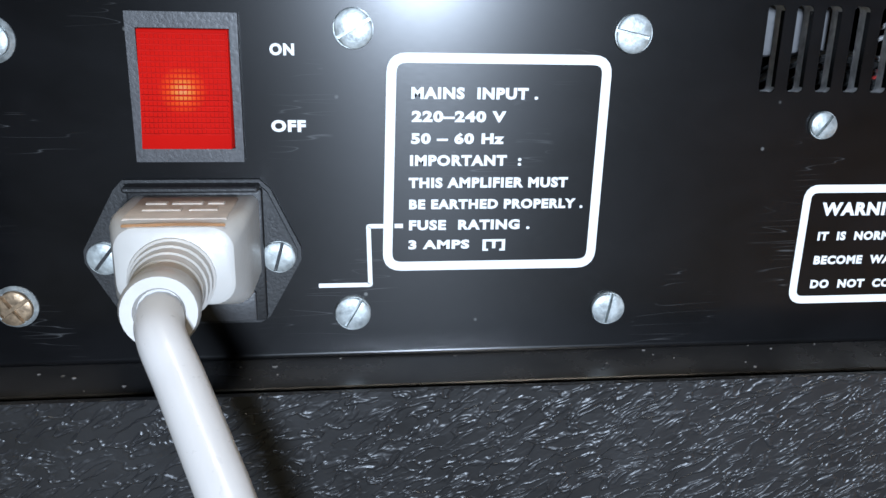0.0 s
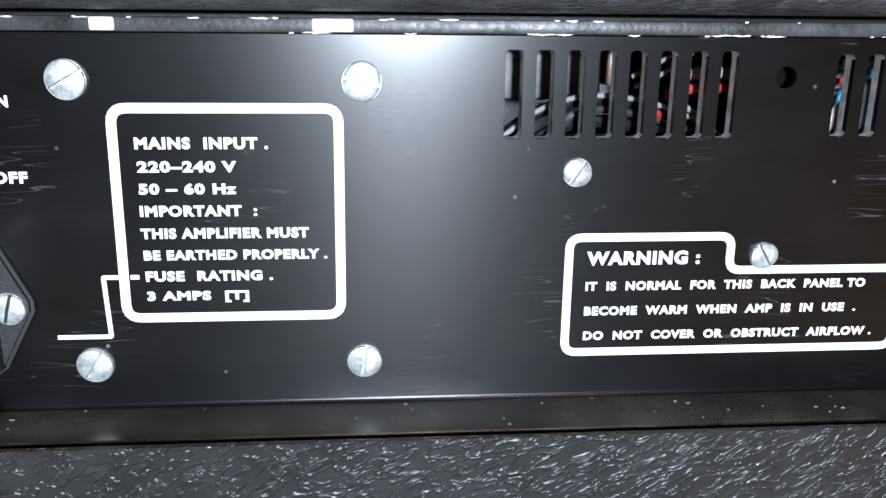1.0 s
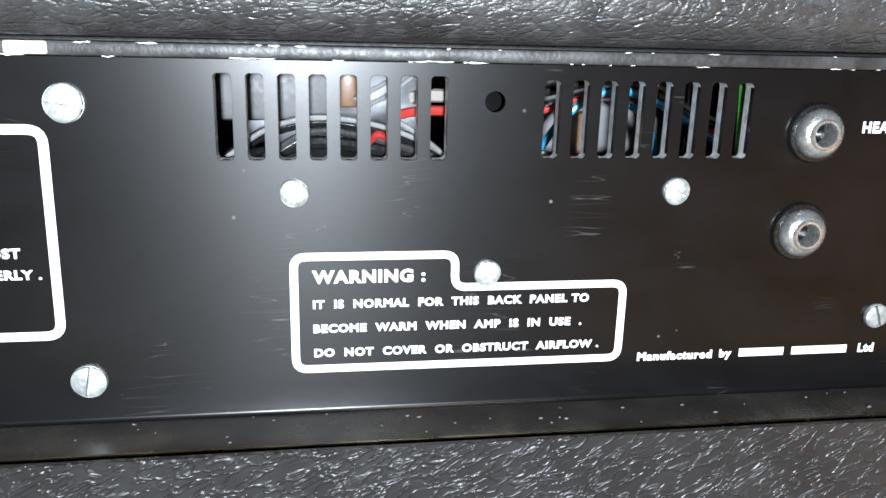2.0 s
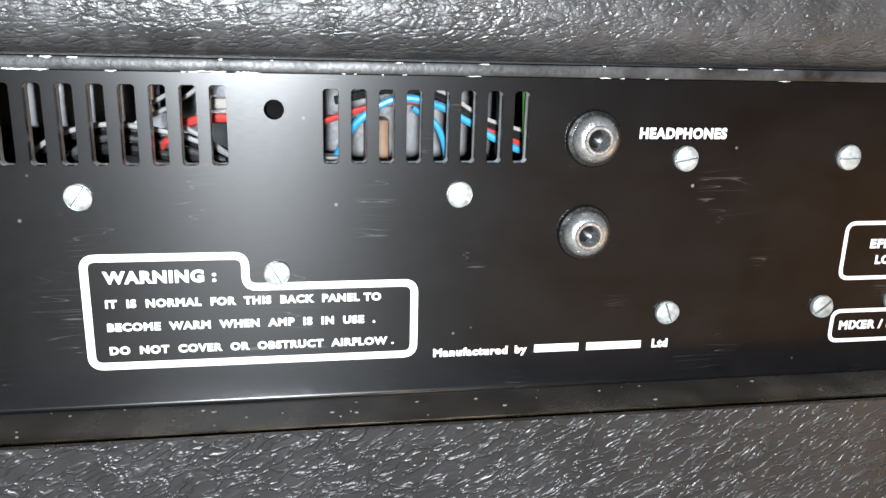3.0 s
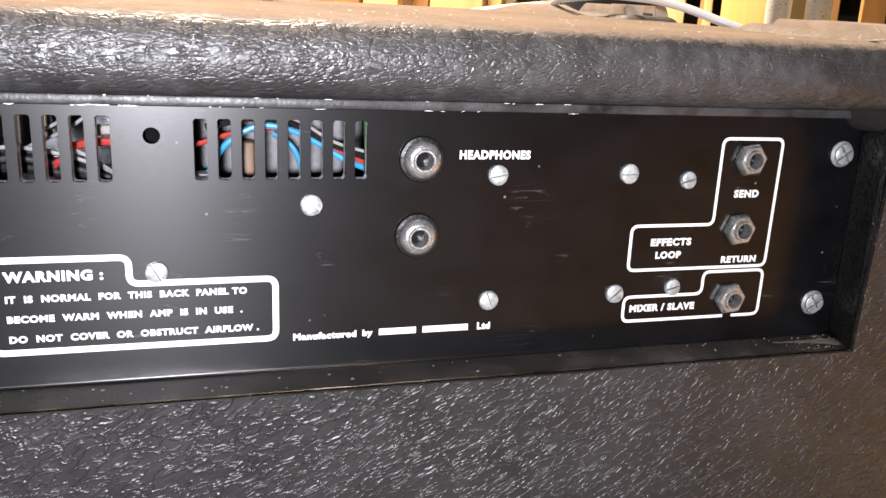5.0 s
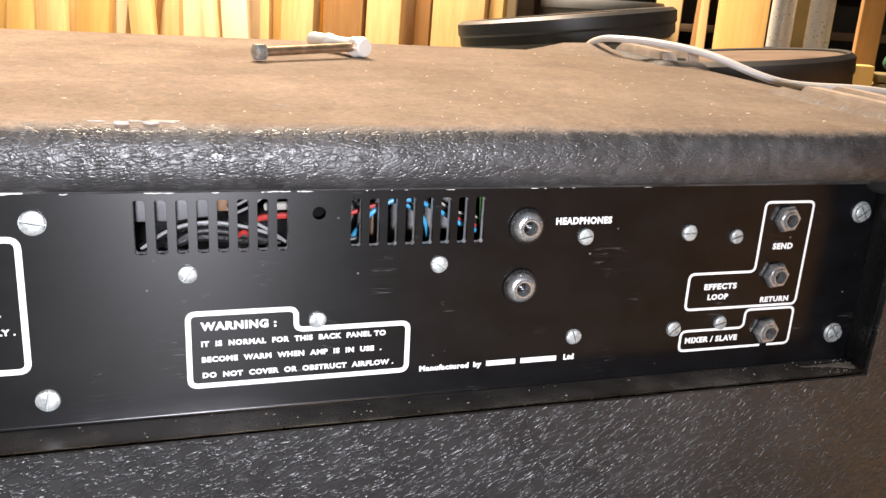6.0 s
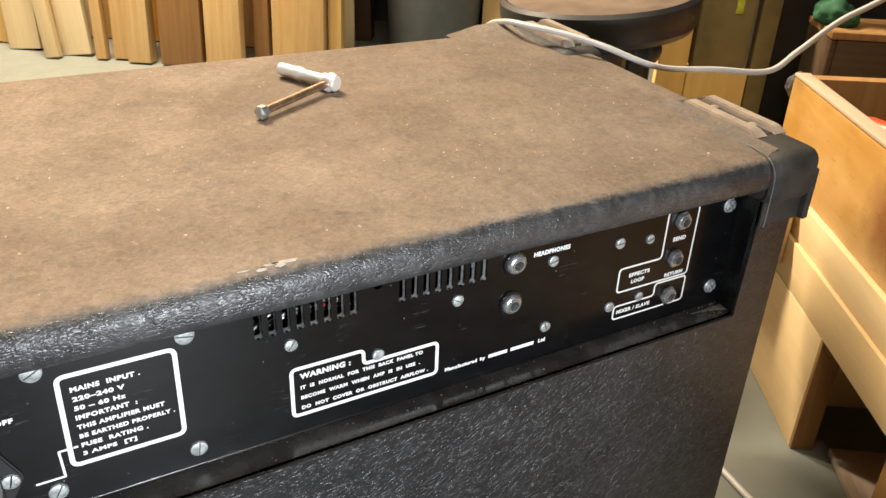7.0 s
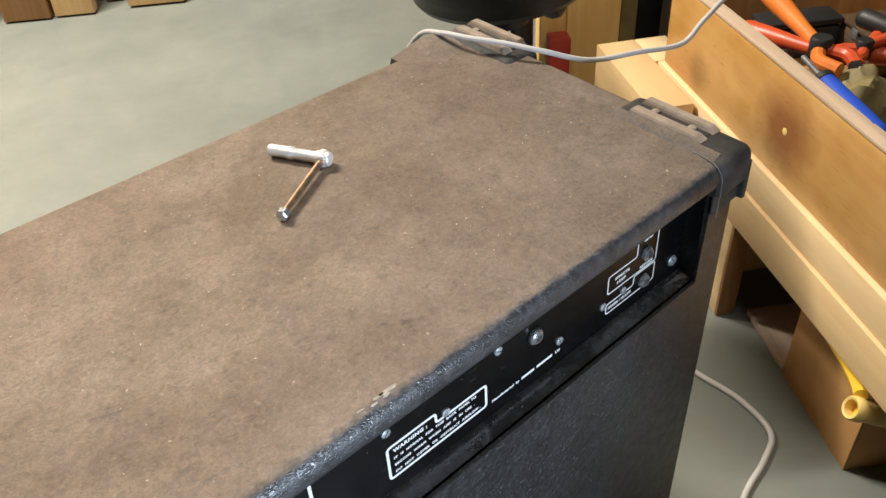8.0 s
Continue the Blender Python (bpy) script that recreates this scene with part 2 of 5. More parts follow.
SILVER = plain("silvery_nickel", (0.50, 0.51, 0.515), 0.28, 0.82, 300, 0.22, 0.06, 900, 0.0002)
BRIGHT = plain("bright_plated_steel", (0.80, 0.795, 0.78), 0.42, 0.55, 90, 0.06, 0.02, 500, 0.0001)
CHROME = plain("worn_nickel", (0.88, 0.88, 0.88), 0.34, 0.6, 40, 0.02, 0.0, 300, 0.0001)
TARNISH = plain("tarnished_nickel", (0.38, 0.385, 0.38), 0.34, 0.75, 420, 0.4, 0.15, 700, 0.0003)
RUSTY = plain("rusty_brass", (0.30, 0.22, 0.14), 0.45, 0.6, 420, 0.6, 0.4, 900, 0.0003)
BRASS = plain("dull_brass_rod", (0.42, 0.3, 0.2), 0.4, 0.9, 150, 0.3, 0.3, 600, 0.0002)
BLACK_PLASTIC = plain("black_plastic", (0.013, 0.013, 0.0135), 0.52, 0, 120, 0.25, 0.35, 1400, 0.0003)
GLOSS_BLACK = plain("glossy_black_plastic", (0.008, 0.008, 0.008), 0.25, 0, 120, 0.2, 0.1, 900, 0.0002)
GREY_PLASTIC = plain("dark_grey_plastic", (0.045, 0.045, 0.047), 0.45, 0, 120, 0.2, 0.3, 1200, 0.0003)
DUSTY_BLACK = plain("dusty_black_plastic", (0.030, 0.028, 0.026), 0.72, 0, 50, 0.5, 0.4, 700, 0.0004)
DUST_PLASTIC = plain("dusty_plastic", (0.28, 0.225, 0.18), 0.8, 0, 60, 0.25, 0.3, 900, 0.0003)
# near-black, almost without gloss, so that gaps and openings look shaded
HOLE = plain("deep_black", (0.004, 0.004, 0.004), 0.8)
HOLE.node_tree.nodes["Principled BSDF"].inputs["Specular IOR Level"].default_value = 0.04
WHITE_PVC = plain("grey_white_pvc", (0.46, 0.445, 0.42), 0.42, 0, 60, 0.07, 0.12, 900, 0.0002)
WHITE_CABLE = plain("white_cable", (0.56, 0.545, 0.535), 0.36, 0, 40, 0.06, 0.08, 600, 0.0002)
LABEL_WHITE = plain("scuffed_paint", (0.72, 0.72, 0.7), 0.6, 0, 400, 0.2, 0.4, 1500, 0.0003)
LENS = red_lens()
RED_RIB = plain("unlit_red_plastic", (0.42, 0.008, 0.005), 0.6, 0, 300, 0.1, 0.1, 900, 0.0002)
RED_RIB.node_tree.nodes["Principled BSDF"].inputs["Specular IOR Level"].default_value = 0.03
GALV = plain("grey_metal", (0.30, 0.31, 0.33), 0.4, 0.7, 60, 0.2, 0.2, 700)
SINK = plain("dull_grey_metal", (0.12, 0.12, 0.125), 0.6, 0.3, 60, 0.2, 0.2, 700)
BOARD = plain("phenolic_board", (0.10, 0.05, 0.025), 0.5, 0, 90, 0.3)
WIRE = {
    "black": plain("black_wire", (0.011, 0.011, 0.011), 0.22),
    "grey": plain("grey_wire", (0.038, 0.038, 0.04), 0.25),
    "pale": plain("pale_grey_wire", (0.22, 0.22, 0.22), 0.3),
    "red": plain("red_wire", (0.33, 0.03, 0.025), 0.4),
    "blue": plain("blue_wire", (0.03, 0.24, 0.42), 0.4),
    "white": plain("white_wire", (0.28, 0.265, 0.24), 0.4),
    "green": plain("green_wire", (0.05, 0.24, 0.03), 0.4),
    "brown": plain("brown_film", (0.16, 0.09, 0.05), 0.4),
}
PINE = wood("pale_pine", (0.80, 0.58, 0.30), (0.62, 0.38, 0.15), 2, 0.6)
PINE_FLAT = wood("pale_pine_rail", (0.85, 0.67, 0.40), (0.76, 0.55, 0.29), 1, 0.55)
YELLOW_PINE = wood("yellow_pine", (0.86, 0.62, 0.24), (0.74, 0.48, 0.15), 2, 0.55)
BROWN_WOOD = wood("brown_board", (0.46, 0.26, 0.10), (0.30, 0.155, 0.055), 2, 0.55)
VARNISH = wood("varnished_pine", (0.61, 0.36, 0.105), (0.48, 0.245, 0.056), 1, 0.34, 22.0, True)
CARDBOARD = plain("brown_cardboard", (0.46, 0.25, 0.085), 0.75, 0, 12, 0.2, 0.2, 300)
CONCRETE = concrete()
WALL = plain("workshop_wall", (0.09, 0.088, 0.085), 0.85, 0, 4, 0.15, 0.2, 60, 0.002)
DARK = plain("dark_paint", (0.02, 0.02, 0.021), 0.5, 0, 20, 0.3)
DARK_WOOD = wood("dark_shelf_wood", (0.12, 0.075, 0.04), (0.06, 0.035, 0.018), 0, 0.6)
OLIVE = plain("olive_grey_paint", (0.22, 0.175, 0.075), 0.6, 0, 15, 0.25)
BIN_GREY = plain("grey_bin_plastic", (0.11, 0.115, 0.12), 0.5, 0, 20, 0.12)
ORANGE = plain("orange_plastic", (0.66, 0.19, 0.025), 0.4, 0, 30, 0.12)
RED_ORANGE = plain("red_orange_plastic", (0.52, 0.075, 0.02), 0.4, 0, 30, 0.12)
DULL_RED = plain("dull_red_plastic", (0.42, 0.045, 0.03), 0.5, 0, 30, 0.2)
BLUE = plain("blue_plastic", (0.03, 0.08, 0.5), 0.4, 0, 30, 0.15)
YELLOW = plain("yellow_plastic", (0.85, 0.55, 0.03), 0.45, 0, 25, 0.12)
PALE_YELLOW = plain("pale_yellow_plastic", (0.82, 0.62, 0.2), 0.5, 0, 25, 0.12)
GREEN = plain("green_cloth", (0.02, 0.10, 0.045), 0.8, 0, 30, 0.3)

# ---- builders ----
def part(name, bm, material, parent=None, label="", smooth=True):
    """Links a bmesh as one mesh object, under parent where one is given; places are in world metres."""
    me = bpy.data.meshes.new(name)
    bmesh.ops.recalc_face_normals(bm, faces=bm.faces)
    if smooth:
        for f in bm.faces:
            f.smooth = True
        for e in bm.edges:
            if len(e.link_faces) == 2 and e.calc_face_angle(0) > 0.6:
                e.smooth = False
    bm.to_mesh(me)
    bm.free()
    me.materials.append(material)
    ob = new(name, me)
    under(ob, parent)
    return tagged(ob, label) if label else ob


def base_of(ob):
    m = Matrix(ob.matrix_basis)
    return base_of(ob.parent) @ Matrix(ob.matrix_parent_inverse) @ m if ob.parent else m


def under(ob, parent):
    if parent:
        ob.parent = parent
        ob.matrix_parent_inverse = base_of(parent).inverted()


def thing(name, place, label, category, group="", kind=""):
    ob = new(name)
    ob.empty_display_size = 0.02
    ob.matrix_basis = Matrix.Translation(place)
    return tagged(ob, label, category, group, kind)


def box(bm, x0, x1, y0, y1, z0, z1, bevel=0.0, seg=2, m=None):
    g = bmesh.ops.create_cube(bm, size=1.0, matrix=Matrix.Translation(((x0 + x1) / 2, (y0 + y1) / 2, (z0 + z1) / 2)) @ Matrix.Diagonal((x1 - x0, y1 - y0, z1 - z0, 1)))
    if bevel:
        es = {e for v in g["verts"] for e in v.link_edges}
        g = bmesh.ops.bevel(bm, geom=list(es), offset=bevel, segments=seg, affect="EDGES", profile=0.5)
    if m:
        vs = g["verts"] if not bevel else {v for f in g["faces"] for v in f.verts}
        bmesh.ops.transform(bm, matrix=m, verts=list(vs))
    return bm


def boxed(x0, x1, y0, y1, z0, z1, bevel=0.0, seg=2, m=None):
    bm = bmesh.new()
    box(bm, x0, x1, y0, y1, z0, z1, bevel, seg)
    if m:
        bm.transform(m)
    return bm


def lathe(bm, profile, m, sides=28):
    """Turns (radius, height) pairs about the local z axis; radius 0 closes an end."""
    rings = []
    for r, h in profile:
        if r == 0:
            rings.append([bm.verts.new(m @ Vector((0, 0, h)))])
        else:
            rings.append([bm.verts.new(m @ Vector((r * math.cos(a), r * math.sin(a), h))) for a in (2 * math.pi * i / sides for i in range(sides))])
    for a, b in zip(rings, rings[1:]):
        for i in range(sides):
            j = (i + 1) % sides
            if len(a) == 1 and len(b) > 1:
                bm.faces.new((a[0], b[i], b[j]))
            elif len(b) == 1 and len(a) > 1:
                bm.faces.new((a[i], a[j], b[0]))
            elif len(a) > 1:
                bm.faces.new((a[i], a[j], b[j], b[i]))
    return bm


def turned(profile, m, sides=28):
    return lathe(bmesh.new(), profile, m, sides)


def axis(a, b):
    """A pose at a whose z axis looks towards b."""
    d = Vector(b) - Vector(a)
    return Matrix.Translation(a) @ d.to_track_quat("Z", "Y").to_matrix().to_4x4()


def rod(bm, a, b, r, sides=20, chamfer=0.0):
    n = (Vector(b) - Vector(a)).length
    c = chamfer or r * 0.15
    return lathe(bm, [(0, 0), (r - c, 0), (r, c), (r, n - c), (r - c, n), (0, n)], axis(a, b), sides)


def smooth_line(points, steps=8):
    """A Catmull-Rom line through the points."""
    p = [Vector(q) for q in points]
    p = [2 * p[0] - p[1], *p, 2 * p[-1] - p[-2]]
    out = []
    for a, b, c, d in zip(p, p[1:], p[2:], p[3:]):
        for i in range(steps):
            t = i / steps
            out.append(0.5 * ((2 * b) + (c - a) * t + (2 * a - 5 * b + 4 * c - d) * t * t + (3 * b - a - 3 * c + d) * t ** 3))
    return [*out, p[-2]]


def tube(points, r, sides=10, steps=8, bm=None):
    bm = bm or bmesh.new()
    line = smooth_line(points, steps)
    side, rings = None, []
    for i, q in enumerate(line):
        d = (line[min(i + 1, len(line) - 1)] - line[max(i - 1, 0)]).normalized()
        side = (side - d * side.dot(d)).normalized() if side else d.orthogonal().normalized()
        up = d.cross(side)
        rings.append([bm.verts.new(q + r * (side * math.cos(a) + up * math.sin(a))) for a in (2 * math.pi * k / sides for k in range(sides))])
    for a, b in zip(rings, rings[1:]):
        for k in range(sides):
            bm.faces.new((a[k], a[(k + 1) % sides], b[(k + 1) % sides], b[k]))
    bm.faces.new(rings[0])
    bm.faces.new(rings[-1])
    return bm


def prism(points, z0, z1, m=None):
    """A flat outline (x, y) drawn out from z0 to z1."""
    bm = bmesh.new()
    lo = [bm.verts.new((x, y, z0)) for x, y in points]
    hi = [bm.verts.new((x, y, z1)) for x, y in points]
    bm.faces.new(lo)
    bm.faces.new(hi)
    for i in range(len(points)):
        j = (i + 1) % len(points)
        bm.faces.new((lo[i], lo[j], hi[j], hi[i]))
    if m:
        bm.transform(m)
    return bm


def rounded(points, radius, closed=True, seg=5):
    """The outline with its corners rounded."""
    out, n = [], len(points)
    for i, q in enumerate(points):
        q = Vector(q)
        if not closed and i in (0, n - 1):
            out.append(q)
            continue
        a, b = Vector(points[i - 1]) - q, Vector(points[(i + 1) % n]) - q
        r = min(radius, a.length * 0.49, b.length * 0.49)
        s, e = q + a.normalized() * r, q + b.normalized() * r
        out += [s * (1 - t) ** 2 + q * 2 * t * (1 - t) + e * t * t for t in (k / seg for k in range(seg + 1))]
    return out


ON_PANEL = Matrix(((1, 0, 0, 0), (0, 0, -1, 0), (0, 1, 0, 0), (0, 0, 0, 1)))  # (x, z, out) to world


def stroke(points, width, radius, closed=True, out=0.00012):
    """A printed line of even width on the panel."""
    line = rounded([Vector(p) for p in points], radius, closed)
    n, bm, sides = len(line), bmesh.new(), []
    for i, q in enumerate(line):
        a = line[i - 1] if closed or i else q
        b = line[(i + 1) % n] if closed or i < n - 1 else q
        da = (q - a).normalized() if (q - a).length else (b - q).normalized()
        db = (b - q).normalized() if (b - q).length else da
        na, nb = Vector((-da.y, da.x)), Vector((-db.y, db.x))
        m = (na + nb).normalized()
        m = m * (width / 2 / max(0.4, m.dot(na)))
        sides.append([bm.verts.new((*(q + m * s), h)) for s in (-1, 1) for h in (-0.0003, out)])
    for i in range(n if closed else n - 1):
        a, b = sides[i], sides[(i + 1) % n]
        bm.faces.new((a[1], b[1], b[3], a[3]))
        bm.faces.new((a[0], b[0], b[1], a[1]))
        bm.faces.new((a[2], b[2], b[3], a[3]))
    bm.transform(ON_PANEL)
    return bm


def letters(name, text, x0, x1, z0, z1, parent, fat=0.028, slant=0.0):
    """Printed words that fill the given width and height on the panel."""
    data = bpy.data.curves.new(name, "FONT")
    data.body, data.size, data.offset, data.extrude, data.shear, data.resolution_u, data.space_character = text, 1.0, fat, 0.002, slant, 3, 1.14
    ob = new(name, data)
    bpy.context.view_layer.update()
    me = bpy.data.meshes.new_from_object(ob.evaluated_get(bpy.context.evaluated_depsgraph_get()))
    bpy.data.objects.remove(ob)
    co = np.array([v.co for v in me.vertices])
    lo, hi = co.min(0), co.max(0)
    fit = Matrix.Translation((x0, z0, 0.0)) @ Matrix.Diagonal(((x1 - x0) / (hi[0] - lo[0]), (z1 - z0) / (hi[1] - lo[1]), 0.05, 1)) @ Matrix.Translation((-lo[0], -lo[1], 0))
    me.transform(ON_PANEL @ fit)
    me.materials.clear()
    me.materials.append(WHITE_INK)
    ob = new(name, me)
    under(ob, parent)
    return tagged(ob, "white printed words")


def plate(xs, zs, holes, y0, y1):
    """A sheet from y0 (back) to y1 (front) with square holes (x0, x1, z0, z1)."""
    ex = sorted({*xs, *(h[0] for h in holes), *(h[1] for h in holes)})
    ez = sorted({*zs, *(h[2] for h in holes), *(h[3] for h in holes)})
    bm, grid = bmesh.new(), {}

    def v(i, j, y):
        if (i, j, y) not in grid:
            grid[i, j, y] = bm.verts.new((ex[i], y, ez[j]))
        return grid[i, j, y]

    def solid(i, j):
        if not (0 <= i < len(ex) - 1 and 0 <= j < len(ez) - 1):
            return False
        cx, cz = (ex[i] + ex[i + 1]) / 2, (ez[j] + ez[j + 1]) / 2
        return not any(a < cx < b and c < cz < d for a, b, c, d in holes)

    for i in range(len(ex) - 1):
        for j in range(len(ez) - 1):
            if not solid(i, j):
                continue
            for y in (y0, y1):
                bm.faces.new((v(i, j, y), v(i + 1, j, y), v(i + 1, j + 1, y), v(i, j + 1, y)))
            for di, dj, a, b in ((-1, 0, (i, j), (i, j + 1)), (1, 0, (i + 1, j), (i + 1, j + 1)), (0, -1, (i, j), (i + 1, j)), (0, 1, (i, j + 1), (i + 1, j + 1))):
                if not solid(i + di, j + dj):
                    bm.faces.new((v(*a, y0), v(*b, y0), v(*b, y1), v(*a, y1)))
    return bm

# ---- the setting: a workshop whose walls stand askew to the amplifier ----
U, V = Vector((0.815, -0.58, 0)).normalized(), Vector((0.58, 0.815, 0)).normalized()
ROOM = Matrix(((U.x, V.x, 0, 0), (U.y, V.y, 0, 0), (0, 0, 1, 0), (0, 0, 0, 1)))  # (u, v, z) to world

tagged(part("floor", boxed(-3.2, 6.4, -8.2, 3.0, -0.1, 0.0), CONCRETE, None, "grey-green painted concrete workshop floor"), category="floor", kind="structure").matrix_basis = ROOM
# added walls and ceiling: dark, south and east far off, to limit bounce
for name, dims in (("wall_north", (-3.3, 6.5, 3.0, 3.12, 0, 2.7)), ("wall_south", (-3.3, 6.5, -8.32, -8.2, 0, 2.7)),
                   ("wall_east", (6.4, 6.52, -8.2, 3.0, 0, 2.7)), ("wall_west", (-3.32, -3.2, -8.2, 3.0, 0, 2.7))):
    tagged(part(name, boxed(*dims), WALL, None, "plain dark workshop wall added around the place"), category="wall", kind="structure").matrix_basis = ROOM
tagged(part("ceiling", boxed(-3.3, 6.5, -8.3, 3.1, 2.7, 2.82), WALL, None, "plain dark workshop ceiling added out of view"), category="ceiling", kind="structure").matrix_basis = ROOM

# ---- the amplifier ----
amp = thing("combo_amplifier", (0.228, 0.135, 0.0), "black vinyl combo guitar amplifier with dusty top, standing on the floor", "amplifier")
X0, X1, TOP = -0.062, 0.518, 0.541
def rise(y):
    """The top board climbs a little towards the front of the cabinet."""
    return 0.05 * (y + 0.0285)


def risen(bm):
    for v in bm.verts:
        if v.co.z > 0.53:
            v.co.z += rise(v.co.y)
    return bm


part("top_board", risen(boxed(X0, X1, -0.0285, 0.276, 0.5178, TOP, 0.0095, 5)), VINYL_TOP, amp, "black grained vinyl board under brown dust")
bm = prism([(X0, 0.012), (X1, 0.012), (X1, 0.5176), (0.4862, 0.5176), (0.4862, 0.4217), (-0.0302, 0.4217), (-0.0302, 0.5176), (X0, 0.5176)], 0.0187, 0.0228, ON_PANEL)
bmesh.ops.bevel(bm, geom=[e for e in bm.edges if all(v.co.y < -0.0227 and v.co.z < 0.517 for v in e.verts) or all(v.co.y < -0.0227 and abs(v.co.x) < 0.49 for v in e.verts)], offset=0.0016, segments=4, affect="EDGES")
part("rear_board", bm, VINYL_REAR, amp, "black grained vinyl rear board with cheeks beside the panel")
rng = random.Random(17)
bm, x = bmesh.new(), -0.028
while x < 0.484:  # pale stretches along the board's upper edge: wear, and caught light in colour
    w = rng.uniform(0.003, 0.014)
    if rng.random() < 0.7:
        tube([(x + w * k / 3, -0.0224 + rng.uniform(-0.00015, 0.00015), 0.4213 + rng.uniform(-0.00015, 0.00015)) for k in range(4)], rng.uniform(0.00016, 0.0003), 5, 2, bm)
    x += w
part("pale_edge_line", bm, plain("pale_edge_vinyl", (0.26, 0.255, 0.25), 0.6, 0, 400, 0.5, 0.3, 1200, 0.0002), amp, "pale edge of the vinyl, worn and catching light")
part("front_board", boxed(X0 + 0.018, X1 - 0.018, 0.246, 0.268, 0.03, 0.5175), BLACK_PLASTIC, amp)
part("bottom_board", boxed(X0, X1, -0.0186, 0.276, 0.0, 0.03), VINYL_REAR, amp)
part("side_panel", boxed(X1 - 0.018, X1, -0.0186, 0.275, 0.0305, 0.5175, 0.003, 2), VINYL_REAR, amp)
part("side_panel", boxed(X0, X0 + 0.018, -0.0186, 0.275, 0.0305, 0.5175, 0.003, 2), VINYL_REAR, amp)
for s in (1, -1):  # the cheeks beside the recessed panel
    mid = 0.228
    pts = [(0.4868, -0.0185), (0.4999, -0.0185), (0.4999, 0.012), (0.4925, 0.012), (0.4925, 0.0)]
    pts = [(x if s > 0 else 2 * mid - x, y) for x, y in pts]
    part("cheek", prism(pts, 0.4198, 0.5176), VINYL_REAR, amp)
part("ledge", boxed(-0.0365, 0.4925, -0.0170, 0.0002, 0.4212, 0.4222, 0.0003, 1), LEDGE, amp, "dusty black ledge under the panel")
# the shade in the gap is put into this strip's near-black colour
part("gap_shade_strip", boxed(-0.0365, 0.4925, -0.0186, 0.0002, 0.405, 0.4165), HOLE, amp, "near-black strip painting the shade under the ledge")

# slots of the two vents and the spare hole
SLOTS = [(0.1567 + i * 0.00732, 0.1567 + i * 0.00732 + 0.0041, 0.4893, 0.5097) for i in range(8)]
SLOTS += [(0.2364 + i * 0.00733, 0.2364 + i * 0.00733 + 0.0041, 0.4897, 0.5092) for i in range(8)]
SPARE = (0.22395, 0.50375)
cell = (SPARE[0] - 0.0045, SPARE[0] + 0.0045, SPARE[1] - 0.0045, SPARE[1] + 0.0045)
bm = plate([-0.035, 0.4922], [0.4232, 0.5128], [*SLOTS, cell], 0.0016, 0.0)
back_panel = part("back_panel", bm, PANEL, amp, "black satin steel rear panel with white printed lettering", smooth=False)
# slot walls this pale stand in for torchlight on bare metal
BARE = plain("pale_slot_wall", (0.72, 0.72, 0.72), 0.45, 0.1, 300, 0.4, 0.2, 900, 0.0002)


def slot_ring(a, b, c, e, grow, y, bm):
    """A round-cornered outline of a slot, grown by some way, at one depth."""
    r, out = 0.0012 + grow, []
    for cx, cz, k in ((b - 0.0012, e - 0.0012, 0), (a + 0.0012, e - 0.0012, 1), (a + 0.0012, c + 0.0012, 2), (b - 0.0012, c + 0.0012, 3)):
        for i in range(5):
            w = (k + i / 4) * math.pi / 2
            out.append(bm.verts.new((cx + r * math.cos(w), y, cz + r * math.sin(w))))
    return out


def slot_sleeve(slot, rings):
    bm = bmesh.new()
    loops = [slot_ring(*slot, grow, y, bm) for grow, y in rings]
    for p, q in zip(loops, loops[1:]):
        for i in range(len(p)):
            bm.faces.new((p[i], p[i - 1], q[i - 1], q[i]))
    return bm


for slot in SLOTS:  # punched slots: softly rolled rims, round corners, bare pale walls
    part("slot_rim", slot_sleeve(slot, [(0.0006, -0.00005), (0.00012, -0.00005), (0.0, 0.00012)]), PANEL, back_panel)
    part("slot_wall", slot_sleeve(slot, [(0.0, 0.0001), (0.00002, 0.0042), (0.0004, 0.0042)]), BARE, back_panel, "bare pale wall of a vent slot")
bm = bmesh.new()  # square to circle around the spare hole
ring = []
for y in (0.0, 0.0016):
    sq, ci = [], []
    for k in range(24):
        a = 2 * math.pi * k / 24
        c, s = math.cos(a), math.sin(a)
        q = 0.0045 / max(abs(c), abs(s))
        sq.append(bm.verts.new((SPARE[0] + q * c, y, SPARE[1] + q * s)))
        ci.append(bm.verts.new((SPARE[0] + 0.0026 * c, y, SPARE[1] + 0.0026 * s)))
    ring.append((sq, ci))
    for k in range(24):
        bm.faces.new((sq[k], sq[k - 1], ci[k - 1], ci[k]))
for k in range(24):
    bm.faces.new((ring[0][1][k], ring[0][1][k - 1], ring[1][1][k - 1], ring[1][1][k]))
part("hole_rim", bm, PANEL, back_panel, smooth=False)
# the folded foot of the panel: a soft bend onto the ledge
bend = [(0.0016, 0.4232), (0.0, 0.4232), *[(-0.0009 + 0.0009 * math.cos(a), 0.4232 - 0.0009 * math.sin(a)) for a in (math.pi / 2 * k / 5 for k in range(1, 6))], (-0.0011, 0.42225), (0.0016, 0.42225)]
part("panel_foot", prism(bend, -0.035, 0.4922, Matrix(((0, 0, 1, 0), (1, 0, 0, 0), (0, 1, 0, 0), (0, 0, 0, 1)))), PANEL, back_panel)
